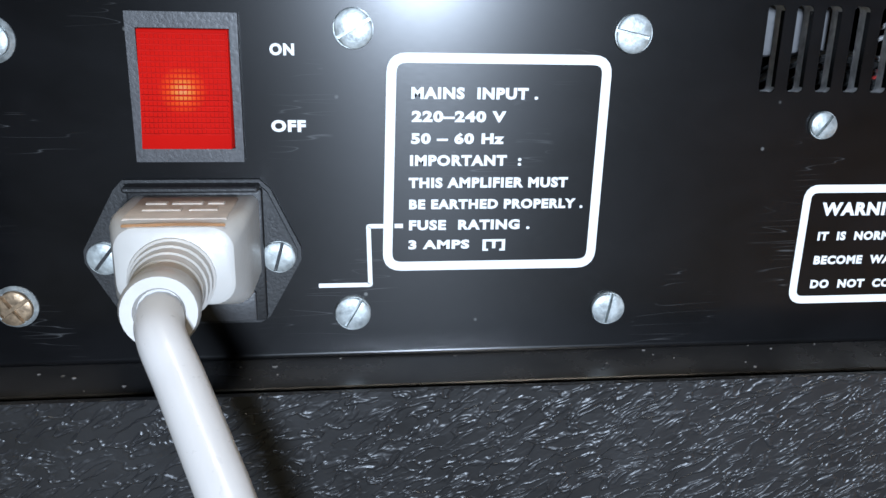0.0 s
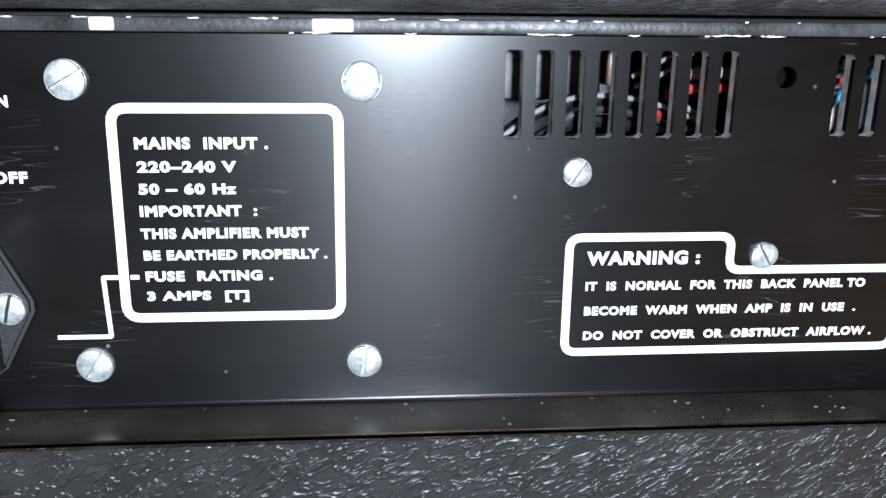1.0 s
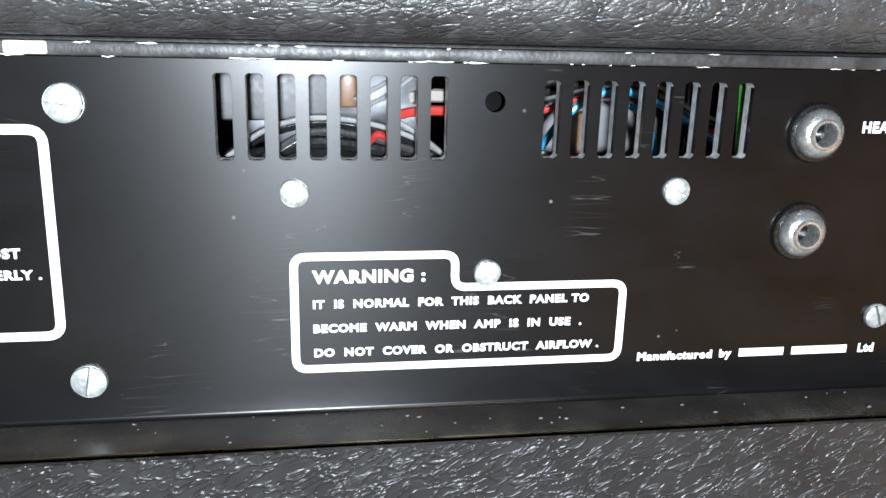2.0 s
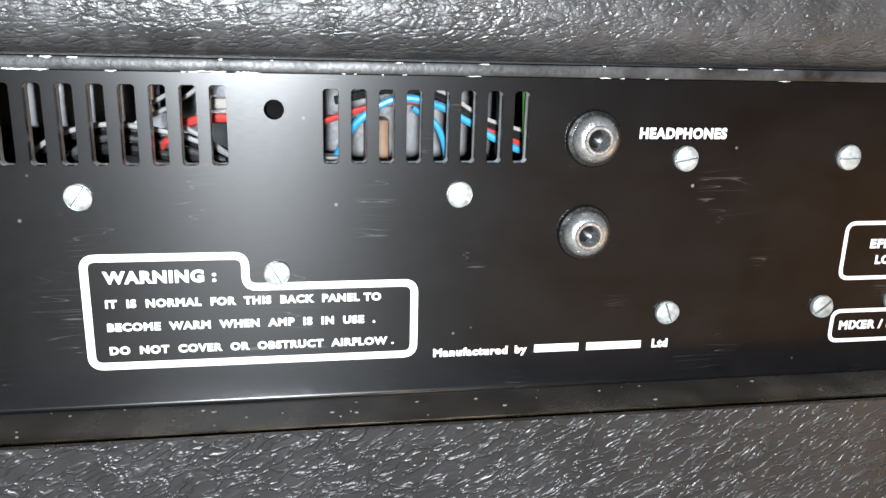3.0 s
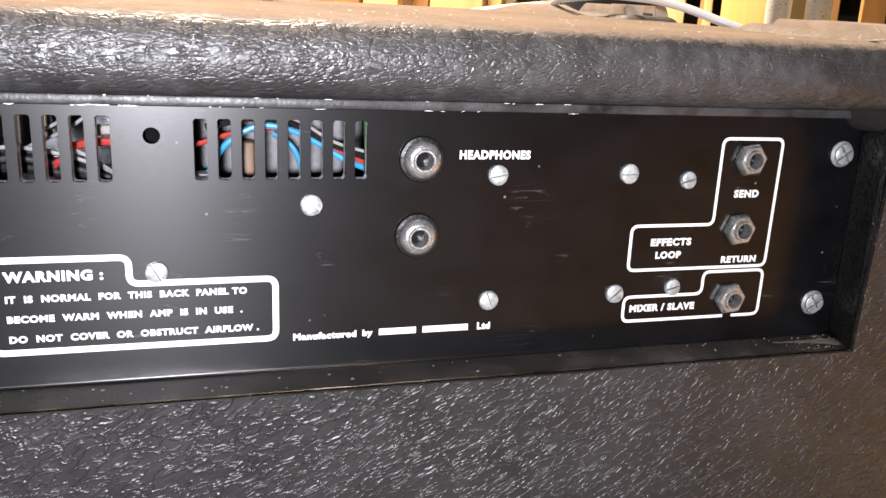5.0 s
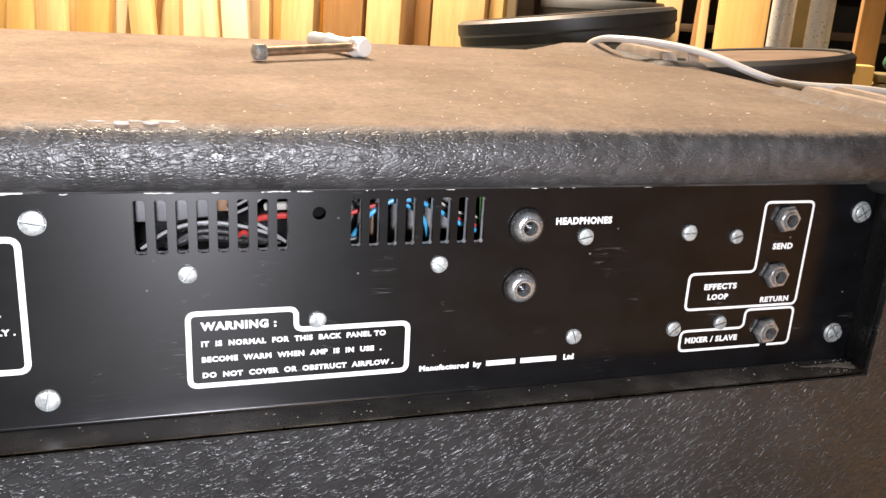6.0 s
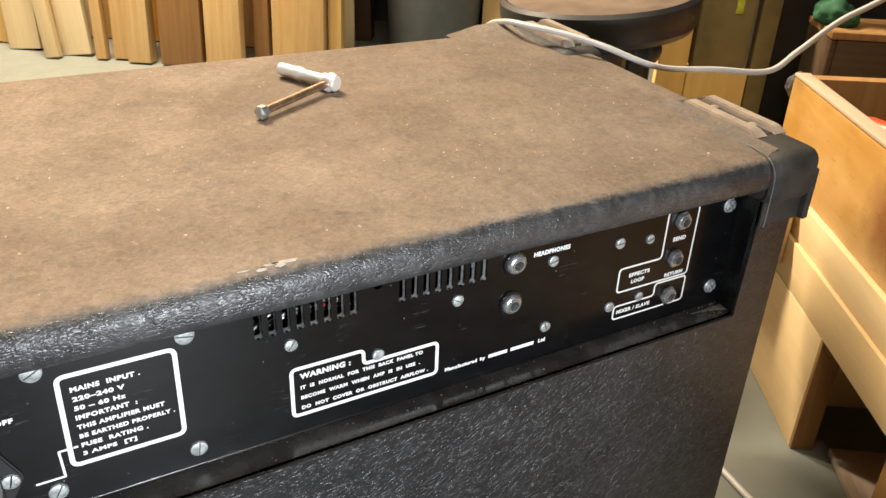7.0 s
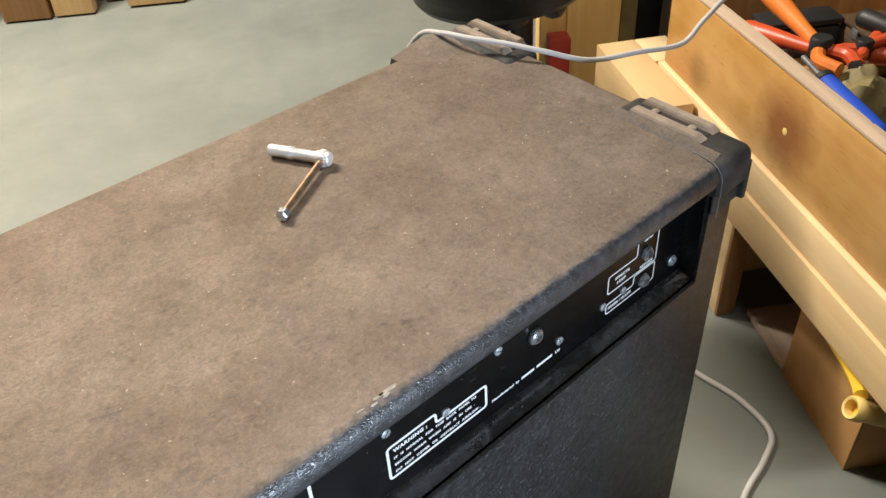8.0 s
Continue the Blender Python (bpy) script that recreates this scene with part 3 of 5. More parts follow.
# the lip above the panel, with chipped white paint
part("top_lip", boxed(-0.035, 0.4922, -0.0030, 0.003, 0.5131, 0.5164, 0.0006, 2), plain("worn_lip", (0.040, 0.040, 0.041), 0.42, 0.2, 90, 0.75, 0.4, 700, 0.0003), amp, "worn bare-edged metal lip")
rng = random.Random(4)
for i in range(70):
    x = -0.03 + rng.random() ** 1.3 * 0.42
    n, w, z = 13, rng.uniform(0.0005, 0.002) * rng.choice((1, 1, 2.5)) * (1 if x < 0.22 else 0.5), rng.choice((0.5131, 0.5132, 0.5161, 0.5162))
    pts = [(x + w * math.cos(a) * rng.uniform(0.5, 1), z + (0.00030 if x < 0.22 else 0.00016) * math.sin(a) * rng.uniform(0.1, 1)) for a in (2 * math.pi * k / n for k in range(n))]
    part("paint_chip", prism(pts, -0.0012, 0.00308 + rng.random() * 0.0001, ON_PANEL), LABEL_WHITE, back_panel)
for a, b in ((0.1131, 0.1222), (0.0655, 0.0708)):
    part("white_tab", boxed(a, b, -0.0036, -0.0029, 0.5134, 0.5162, 0.0003, 1), LABEL_WHITE, back_panel, "small white paper tab")


# printed frames and lettering
def framed(points, width, radius, closed=True):
    part("printed_line", stroke(points, width, radius, closed), WHITE_INK, back_panel, "white printed outline")


framed([(0.0670, 0.4964), (0.1182, 0.4964), (0.1176, 0.4459), (0.0660, 0.4459)], 0.0023, 0.0035)
framed([(0.06505, 0.4563), (0.0614, 0.4563), (0.0618, 0.4412), (0.0491, 0.4412)], 0.0011, 0.0003, False)
framed([(0.0698, 0.4563), (0.06775, 0.4563)], 0.0011, 0.0003, False)
framed([(0.1740, 0.4649), (0.2151, 0.4649), (0.2151, 0.4560), (0.2612, 0.4560), (0.2612, 0.4345), (0.1740, 0.4345)], 0.0021, 0.003)
framed([(0.4288, 0.5045), (0.4555, 0.5045), (0.4552, 0.4536), (0.3938, 0.4536), (0.3938, 0.4711), (0.4288, 0.4711)], 0.0012, 0.0028)
framed([(0.4388, 0.4329), (0.3936, 0.4329), (0.3936, 0.4428), (0.4276, 0.4428), (0.4276, 0.4518), (0.4551, 0.4518), (0.4551, 0.4329), (0.4428, 0.4329)], 0.0012, 0.0028, False)
WORDS = [
    ("MAINS  INPUT .", 0.0716, 0.1018, 0.4870, 0.4898), ("220\u2013240 V", 0.0717, 0.0943, 0.4816, 0.4843), ("50 \u2013 60 Hz", 0.0716, 0.0940, 0.4764, 0.4791),
    ("IMPORTANT  :", 0.0714, 0.0985, 0.4711, 0.4738), ("THIS AMPLIFIER MUST", 0.0711, 0.1104, 0.4657, 0.4683), ("BE EARTHED PROPERLY .", 0.0713, 0.1146, 0.4604, 0.4629),
    ("FUSE  RATING .", 0.0713, 0.1014, 0.4551, 0.4577), ("3 AMPS  [T]", 0.0712, 0.0954, 0.4496, 0.4526),
    ("ON", 0.0395, 0.0450, 0.4965, 0.4992), ("OFF", 0.0392, 0.0471, 0.4792, 0.4820),
    ("WARNING :", 0.1785, 0.2074, 0.4577, 0.4613), ("IT  IS  NORMAL  FOR  THIS  BACK  PANEL TO", 0.1786, 0.2518, 0.4510, 0.4534),
    ("BECOME  WARM  WHEN  AMP  IS  IN  USE  .", 0.1786, 0.2502, 0.4444, 0.4468), ("DO  NOT  COVER  OR  OBSTRUCT  AIRFLOW .", 0.1787, 0.2555, 0.4377, 0.4401),
    ("Manufactured", 0.2670, 0.2891, 0.4331, 0.4357), ("by", 0.2913, 0.2950, 0.4325, 0.4357), ("Ltd", 0.3341, 0.3391, 0.4332, 0.4360),
    ("HEADPHONES", 0.3242, 0.3505, 0.4965, 0.4997), ("SEND", 0.4365, 0.4476, 0.4816, 0.4847), ("RETURN", 0.4346, 0.4507, 0.4552, 0.4580),
    ("EFFECTS", 0.4025, 0.4201, 0.4630, 0.4660), ("LOOP", 0.4051, 0.4162, 0.4579, 0.4608), ("MIXER / SLAVE", 0.3964, 0.4251, 0.4365, 0.4395),
]
for text, a, b, c, e in WORDS:
    letters("lettering", text, a, b, c, e, back_panel, 0.05)
for a, b in ((0.2972, 0.3108), (0.3133, 0.3305)):
    part("name_bar", prism([(a, 0.4333), (b, 0.4333), (b, 0.4357), (a, 0.4357)], -0.0003, 0.00012, ON_PANEL), WHITE_INK, back_panel, "plain white printed bar")


# screws
def screw(x, z, r, angle, cross=False, y=0.0, dull=False, parent=None, rusty=False):
    """A pan-head machine screw: a rim, a domed head and its slot, sunk by half a millimetre."""
    bm = bmesh.new()
    m = ON_PANEL @ Matrix.Translation((0, 0, 0)) @ Matrix.Rotation(angle, 4, "Z")
    w, n = 0.0004 if not cross else 0.0005, 14
    cuts = ((0, 1), (1, 0)) if cross else ((0, 1),)
    lathe(bm, [(r, -0.0006), (r, 0.0006), (r * 0.985, 0.0009), (r * 0.94, 0.0009), (r * 0.93, 0.0001), (0, 0.0001)], m, 26)
    start, span = (0, math.pi / 2) if cross else (0, math.pi)
    for k in range(4 if cross else 2):
        a0 = k * span
        mid = Vector((math.cos(a0 + span / 2), math.sin(a0 + span / 2), 0)) * w * (1.4 if cross else 1)
        rows = []
        for rr, h in ((r * 0.985, 0.0002), (r * 0.985, 0.0009), (r * 0.95, 0.00145), (r * 0.85, 0.0017), (r * 0.45, 0.00182)):
            rows.append([bm.verts.new(m @ (Vector((rr * math.cos(a0 + span * i / n), rr * math.sin(a0 + span * i / n), h)) * 0.93 + mid)) for i in range(n + 1)])
        tip = bm.verts.new(m @ (Vector((0, 0, 0.00184)) + mid))
        foot = bm.verts.new(m @ (Vector((0, 0, 0.0001)) + mid))
        for p, q in zip(rows, rows[1:]):
            for i in range(n):
                bm.faces.new((p[i], p[i + 1], q[i + 1], q[i]))
        for i in range(n):
            bm.faces.new((rows[-1][i], rows[-1][i + 1], tip))
        for side in (0, n):
            bm.faces.new([foot, *[row[side] for row in rows], tip])
    bm.transform(Matrix.Translation((x, y, z)))
    return part("screw", bm, RUSTY if rusty else TARNISH if dull else STEEL, parent or back_panel, "rusty brass-coloured screw" if rusty else "slotted zinc screw" if not cross else "cross-head zinc screw")


rng = random.Random(11)
for x, z, r, deg in ((0.0583, 0.5027, 0.0046, 30), (0.1237, 0.5025, 0.0046, -12), (0.0574, 0.4340, 0.0045, 60), (0.1231, 0.4337, 0.0044, 80),
                     (0.1747, 0.4813, 0.0035, 55), (0.2235, 0.4599, 0.0035, -60), (0.2732, 0.4812, 0.0036, -28), (0.3386, 0.4910, 0.0036, 12),
                     (0.3900, 0.4913, 0.0037, 2), (0.3377, 0.4445, 0.0036, -70), (0.3889, 0.4448, 0.0036, 40)):
    screw(x, z, r, radians(deg))
for x, z in ((0.4151, 0.4888), (0.4138, 0.4463)):
    screw(x, z, 0.0033, 0.3, dull=False)
for x, z in ((0.4837, 0.4988), (0.4815, 0.4365), (-0.0195, 0.4991), (-0.0222, 0.4375)):
    washer = ON_PANEL @ Matrix.Translation((x, z, 0))
    part("cup_washer", turned([(0.0052, -0.0003), (0.0052, 0.0004), (0.0044, 0.0012), (0.0036, 0.0006)], washer, 26), STEEL, back_panel)
    screw(x, z, 0.0040, 0.6, True, y=-0.0006, rusty=(x, z) == (-0.0222, 0.4375))


# jack sockets
def jack(x, z, big):
    """A panel socket: black or steel washer, hexagon nut, threaded bush with a bore."""
    at = ON_PANEL @ Matrix.Translation((x, z, 0))
    j = thing("jack_socket", (x, 0, z), "", "")
    under(j, amp)
    tagged(j, "nickel jack socket with hexagon nut")
    if big:  # a round coned nut in a black washer
        part("washer", turned([(0.0080, -0.0002), (0.0080, 0.0008), (0.0076, 0.0014), (0.0060, 0.0016)], at, 36), GLOSS_BLACK, j, "black plastic washer")
        part("nut", turned([(0.0064, 0.0010), (0.0066, 0.0019), (0.0062, 0.0032), (0.0050, 0.0043), (0.0041, 0.0045)], at, 36), SILVER, j, "bright coned nut")
        part("bush", turned([(0.0041, 0.0030), (0.0041, 0.0050), (0.0038, 0.0053), (0.0032, 0.0053), (0.0029, 0.0046), (0.0028, -0.0050)], at, 28), SILVER, j)
        part("bore", turned([(0.0029, -0.0048), (0.0014, -0.0040), (0, -0.0040)], at, 18), DARK, j)
        spring = at @ Matrix.Rotation(0.9, 4, "Z")
        part("contact", boxed(-0.0024, 0.0024, 0.0006, 0.0015, -0.0030, -0.0022, 0.0002, 1, spring), TARNISH, j)
        return
    part("nut", turned([(0.0065, 0.0002), (0.0065, 0.0022), (0.0056, 0.0034), (0.0036, 0.0034)], at @ Matrix.Rotation(0.35 + x * 9, 4, "Z"), 6), TARNISH, j)
    part("bush", turned([(0.0040, 0.0002), (0.0040, 0.0040), (0.0037, 0.0048), (0.0031, 0.0048), (0.0029, 0.0038), (0.0029, -0.004), (0, -0.004)], at, 28), TARNISH, j)
    part("bore", turned([(0.00285, -0.0038), (0.00285, -0.002), (0.0012, -0.001), (0, -0.001)], at, 18), HOLE, j)


jack(0.3106, 0.4966, True)
jack(0.3098, 0.4698, True)
jack(0.4410, 0.4966, False)
jack(0.4403, 0.4691, False)
jack(0.4403, 0.4406, False)

# rocker switch
sw = thing("rocker_switch", (0.0205, 0, 0.489), "", "")
under(sw, amp)
tagged(sw, "lit red rocker switch in a grey bezel")
bm = plate([0.0091, 0.0330], [0.4726, 0.5056], [(0.0112, 0.0312, 0.4757, 0.5022)], 0.0, -0.0022)
bmesh.ops.bevel(bm, geom=[e for e in bm.edges if all(abs(v.co.y + 0.0022) < 1e-6 for v in e.verts) and len(e.link_faces) == 2 and e.calc_face_angle(0) > 0.5], offset=0.0005, segments=2, affect="EDGES")
part("bezel", bm, GREY_PLASTIC, sw, "dark grey plastic bezel")
part("well", boxed(0.0112, 0.0312, 0.0004, 0.004, 0.4757, 0.5022), HOLE, sw)
bm = bmesh.new()
prof = [(0.0, 0.4757), (-0.0056, 0.4762), (-0.0050, 0.4785), (-0.0032, 0.4889), (-0.0020, 0.5018), (0.0, 0.502)]
left = [bm.verts.new((0.0114, y, z)) for y, z in prof]
right = [bm.verts.new((0.0308, y, z)) for y, z in prof]
bm.faces.new(left)
bm.faces.new(right)
for i in range(len(prof)):
    j = (i + 1) % len(prof)
    bm.faces.new((left[i], left[j], right[j], right[i]))
part("rocker", bm, LENS, sw, "glowing red ribbed plastic rocker")
for i in range(19):  # ribs moulded across the rocker, in a red without glow to draw their shade
    z = 0.4794 + i * 0.00120
    t = (z - 0.4785) / (0.5018 - 0.4785)
    y = -0.0050 + 0.0030 * min(1, t * 1.04) if t < 0.45 else -0.0032 + 0.0012 * (t - 0.45) / 0.55
    part("rib", boxed(0.0117, 0.0305, y - 0.00040, y + 0.0006, z - 0.00017, z + 0.00017), RED_RIB, sw)
for i in range(20):
    x = 0.0122 + i * 0.00094
    bm = bmesh.new()
    for y0, z0, y1, z1 in ((-0.0052, 0.4792, -0.0034, 0.4889), (-0.0034, 0.4889, -0.0022, 0.5010)):
        q = [bm.verts.new((x + sx * 0.00007, y, z)) for sx, y, z in ((-1, y0, z0), (1, y0, z0), (1, y1, z1), (-1, y1, z1))]
        w = [bm.verts.new((v.co.x, v.co.y + 0.0008, v.co.z)) for v in q]
        bm.faces.new(q)
        for k in range(4):
            bm.faces.new((q[k], q[k - 1], w[k - 1], w[k]))
    part("rib", bm, RED_RIB, sw, smooth=False)

# mains inlet
inlet = thing("mains_inlet", (0.02, 0, 0.45), "", "")
under(inlet, amp)
tagged(inlet, "black moulded mains inlet with fuse drawer")
hexa = [(0.0052, 0.4683), (0.0360, 0.4683), (0.0385, 0.4660), (0.0452, 0.4515), (0.0452, 0.4485), (0.0372, 0.4340), (0.0350, 0.4325), (0.0055, 0.4325), (0.0030, 0.4340), (-0.0050, 0.4485), (-0.0050, 0.4515), (0.0030, 0.4660)]
bm = prism(hexa, -0.001, 0.0024, ON_PANEL)
bmesh.ops.bevel(bm, geom=[e for e in bm.edges if all(v.co.y < -0.002 for v in e.verts)], offset=0.0009, segments=2, affect="EDGES")
part("flange", bm, BLACK_PLASTIC, inlet)
part("raised_frame", boxed(0.0065, 0.0368, -0.0045, 0.0, 0.4340, 0.4668, 0.0008, 2), BLACK_PLASTIC, inlet)
part("hood", boxed(0.0060, 0.0362, -0.0062, 0.0, 0.4662, 0.4676, 0.0004, 1), BLACK_PLASTIC, inlet)
part("fuse_drawer", boxed(0.0085, 0.0345, -0.0058, -0.004, 0.4345, 0.4420, 0.0006, 2), GREY_PLASTIC, inlet)
screw(0.0, 0.45, 0.0040, 0.9, y=-0.0022, parent=inlet)
screw(0.04, 0.4498, 0.0040, 1.3, y=-0.0022, parent=inlet)

# chassis and wiring behind the vents
chassis = part("chassis_tray", plate([-0.035, 0.4922], [0.424, 0.516], [], 0.150, 0.1485), GALV, amp, "grey metal chassis back")
part("chassis_floor", boxed(-0.035, 0.4922, 0.0025, 0.148, 0.4245, 0.4265), DARK, amp)
part("chassis_roof", boxed(-0.035, 0.4922, 0.0032, 0.148, 0.5145, 0.5172), DARK, amp)
# backing added behind the spare hole, near-black in place of shade inside
part("hole_backing", boxed(0.2155, 0.2325, 0.006, 0.0072, 0.495, 0.5128), HOLE, amp, "near-black backing that keeps the spare hole dark")
part("circuit_board", boxed(0.150, 0.300, 0.030, 0.140, 0.470, 0.4716), BOARD, amp, "brown circuit board")
part("transformer", boxed(0.150, 0.1845, 0.018, 0.070, 0.4965, 0.5135, 0.002, 2), SINK, amp, "grey metal can")
part("heat_sink", boxed(0.236, 0.292, 0.036, 0.042, 0.472, 0.5125, 0.001, 1), SINK, amp, "grey metal heat sink")
part("capacitor", turned([(0, 0), (0.004, 0), (0.0042, 0.001), (0.0042, 0.017), (0.0035, 0.018), (0, 0.018)], Matrix.Translation((0.2385, 0.016, 0.4715)), 20), WIRE["white"], amp, "white capacitor with red band")
part("band", turned([(0.00425, 0.012), (0.0044, 0.0122), (0.0044, 0.0148), (0.00425, 0.015)], Matrix.Translation((0.2385, 0.016, 0.4715)), 20), WIRE["red"], amp)
part("film_capacitor", boxed(0.2490, 0.2560, 0.022, 0.030, 0.4716, 0.499, 0.001, 2), WIRE["brown"], amp)
part("film_capacitor", boxed(0.1860, 0.1915, 0.020, 0.028, 0.500, 0.5125, 0.001, 2), WIRE["brown"], amp)
LOOM_A = (
    ("black", [(0.156, 0.014, 0.486), (0.166, 0.013, 0.4935), (0.178, 0.013, 0.4970), (0.192, 0.013, 0.4960), (0.206, 0.014, 0.4920), (0.216, 0.016, 0.486)], 0.0017),
    ("pale", [(0.158, 0.010, 0.4885), (0.168, 0.010, 0.4955), (0.180, 0.010, 0.4985), (0.194, 0.010, 0.4970), (0.207, 0.011, 0.4925), (0.216, 0.012, 0.487)], 0.0007),
    ("black", [(0.160, 0.012, 0.4835), (0.176, 0.012, 0.4915), (0.194, 0.012, 0.4905), (0.214, 0.014, 0.4850)], 0.0018),
    ("grey", [(0.165, 0.011, 0.4865), (0.178, 0.0105, 0.4945), (0.192, 0.0105, 0.4938), (0.210, 0.012, 0.4885)], 0.0010),
    ("pale", [(0.190, 0.011, 0.503), (0.197, 0.010, 0.507), (0.206, 0.010, 0.513)], 0.0006),
    ("pale", [(0.191, 0.012, 0.5005), (0.198, 0.011, 0.504), (0.207, 0.011, 0.5105)], 0.0006),
    ("pale", [(0.200, 0.010, 0.498), (0.206, 0.010, 0.4945), (0.213, 0.011, 0.4890)], 0.0007),
    ("red", [(0.1935, 0.012, 0.4920), (0.1960, 0.009, 0.4945), (0.1985, 0.012, 0.4920)], 0.0010),
    ("white", [(0.2045, 0.013, 0.5035), (0.210, 0.011, 0.5042), (0.217, 0.012, 0.5040)], 0.0017),
    ("red", [(0.199, 0.012, 0.4985), (0.206, 0.010, 0.5003), (0.217, 0.011, 0.5003)], 0.0013),
)
LOOM_B = (
    ("blue", [(0.240, 0.018, 0.488), (0.246, 0.013, 0.499), (0.256, 0.012, 0.5055), (0.266, 0.012, 0.505), (0.276, 0.013, 0.5005), (0.286, 0.013, 0.4945), (0.294, 0.014, 0.491)], 0.0011),
    ("red", [(0.236, 0.014, 0.499), (0.250, 0.013, 0.5035), (0.262, 0.0135, 0.505), (0.272, 0.0135, 0.5035), (0.284, 0.014, 0.497), (0.294, 0.014, 0.493)], 0.0009),
    ("black", [(0.240, 0.014, 0.505), (0.256, 0.012, 0.5085), (0.268, 0.0125, 0.507), (0.280, 0.013, 0.5005), (0.294, 0.014, 0.495)], 0.0012),
    ("white", [(0.242, 0.0135, 0.5055), (0.258, 0.0115, 0.5098), (0.270, 0.012, 0.5078), (0.282, 0.012, 0.5008), (0.294, 0.013, 0.497)], 0.0006),
    ("blue", [(0.262, 0.014, 0.503), (0.268, 0.012, 0.499), (0.271, 0.012, 0.492), (0.272, 0.013, 0.484)], 0.0009),
    ("green", [(0.2930, 0.008, 0.476), (0.2933, 0.007, 0.492), (0.2928, 0.008, 0.512)], 0.0010),
)
for col, pts, r in (*LOOM_A, *LOOM_B):
    part("wire", tube(pts, r, 8, 6), WIRE[col], amp, col + " insulated wire")


# corner protectors with stacking ridges
def corner(y0, y1, r0, r1, near):
    bm = boxed(0.4815, 0.5262, y0, y1, 0.5085 if near else 0.4935, 0.5437, 0.0095, 5)
    if near:  # thin cheeks of the protector hang down over the corner of the cabinet
        box(bm, 0.4852, 0.5256, y0 + 0.0060, y0 + 0.0086, 0.4935, 0.5300, 0.0010, 3)
        box(bm, 0.5200, 0.5254, y0 + 0.0008, y1 - 0.001, 0.4937, 0.5300, 0.0018, 3)
    c = part("corner_protector", risen(bm), DUSTY_BLACK, amp, "black plastic corner protector with dusty ridges")
    for x0, x1, top in ((0.4930, 0.5030, 0.5492 if not near else 0.5474), (0.5125, 0.5210, 0.5498 if not near else 0.5478)):
        bm = bmesh.new()
        pts = [(r0 + 0.004, 0.5415), (r0, 0.5438), (r0 + 0.007, top), (r1 - 0.004, top), (r1, 0.542)] if near else [(r0, 0.542), (r0 + 0.004, top), (r1 - 0.007, top), (r1, 0.5438), (r1 - 0.004, 0.542)]
        a = [bm.verts.new((x0 - 0.0012 * (z < 0.545), y, z)) for y, z in pts]
        b = [bm.verts.new((x1 + 0.0012 * (z < 0.545), y, z)) for y, z in pts]
        bm.faces.new(a)
        bm.faces.new(b)
        for i in range(len(pts)):
            j = (i + 1) % len(pts)
            bm.faces.new((a[i], a[j], b[j], b[i]))
        bmesh.ops.bevel(bm, geom=list(bm.edges), offset=0.0008, segments=2, affect="EDGES")
        risen(bm)
        part("ridge", bm, DUST_PLASTIC, c, "dusty brown-grey ridge", smooth=False)
    part("trough", risen(boxed(0.5031, 0.5124, r0 + 0.003, r1 - 0.003, 0.5365, 0.5452 if not near else 0.5442, 0.001, 1)), DUSTY_BLACK, c, "dark dirty trough")
    for y in (r0 + 0.018, r1 - 0.018):
        part("screw", turned([(0.0036, 0.0), (0.0034, 0.0012), (0.0020, 0.0019), (0, 0.0021)], Matrix.Translation((0.5078, y, (0.5452 if not near else 0.5442) + rise(y))), 16), DUST_PLASTIC, c)


corner(-0.0315, 0.080, -0.0025, 0.0680, True)
# dusty wedge over the protector's edge, shaped to fit the camera's view
wedge = prism([(0.4825, 0.5402), (0.4872, 0.5432), (0.4922, 0.5447), (0.4922, 0.5402)], -0.0205, 0.0802, Matrix(((1, 0, 0, 0), (0, 0, 1, 0), (0, 1, 0, 0), (0, 0, 0, 1))))
part("dusty_wedge", risen(wedge), VINYL_TOP, amp, "brown dusty wedge beside the corner's ridge")
corner(0.190, 0.281, 0.204, 0.276, False)
hump = bmesh.new()  # a worn shoulder that climbs to the corner
ends = [[hump.verts.new((x, y, min(z, 0.5402) if y < 0.25 else z)) for x, z in ((0.418, 0.534), (0.420, 0.5400), (0.432, 0.5422), (0.450, 0.5462), (0.4830, 0.5472), (0.4830, 0.534))] for y in (0.2370, 0.2800)]
for e in ends:
    hump.faces.new(e)
for k in range(6):
    hump.faces.new((ends[0][k], ends[0][k - 1], ends[1][k - 1], ends[1][k]))
part("corner_shoulder", risen(hump), VINYL_TOP, amp, "dust-covered vinyl shoulder beside the corner")
seam = [(0.4808, -0.0316, 0.4970), (0.4806, -0.0318, 0.5250), (0.4800, -0.0300, 0.5360), (0.4806, -0.0220, 0.5425), (0.4840, -0.0060, 0.5428), (0.4860, 0.0040, 0.5426)]
part("seam", tube(seam, 0.0004, 6, 5), GALV, amp, "pale frayed vinyl seam")
# one long scuff on the top edge with frayed flakes round it
rng = random.Random(5)
BACKING = plain("bare_vinyl_backing", (0.36, 0.335, 0.30), 0.85, 0, 300, 0.3, 0.5, 900)


def flake(cx, cy, w, d, top):
    pts = [(cx + w * math.cos(a) * rng.uniform(0.75, 1.15), cy + d * math.sin(a) * rng.uniform(0.5, 1.2)) for a in (2 * math.pi * k / 17 for k in range(17))]
    part("scuff", prism(pts, 0.5375, top), BACKING, amp, "pale scuff in the vinyl")


flake(0.1655, -0.0198, 0.0092, 0.0015, 0.54158)
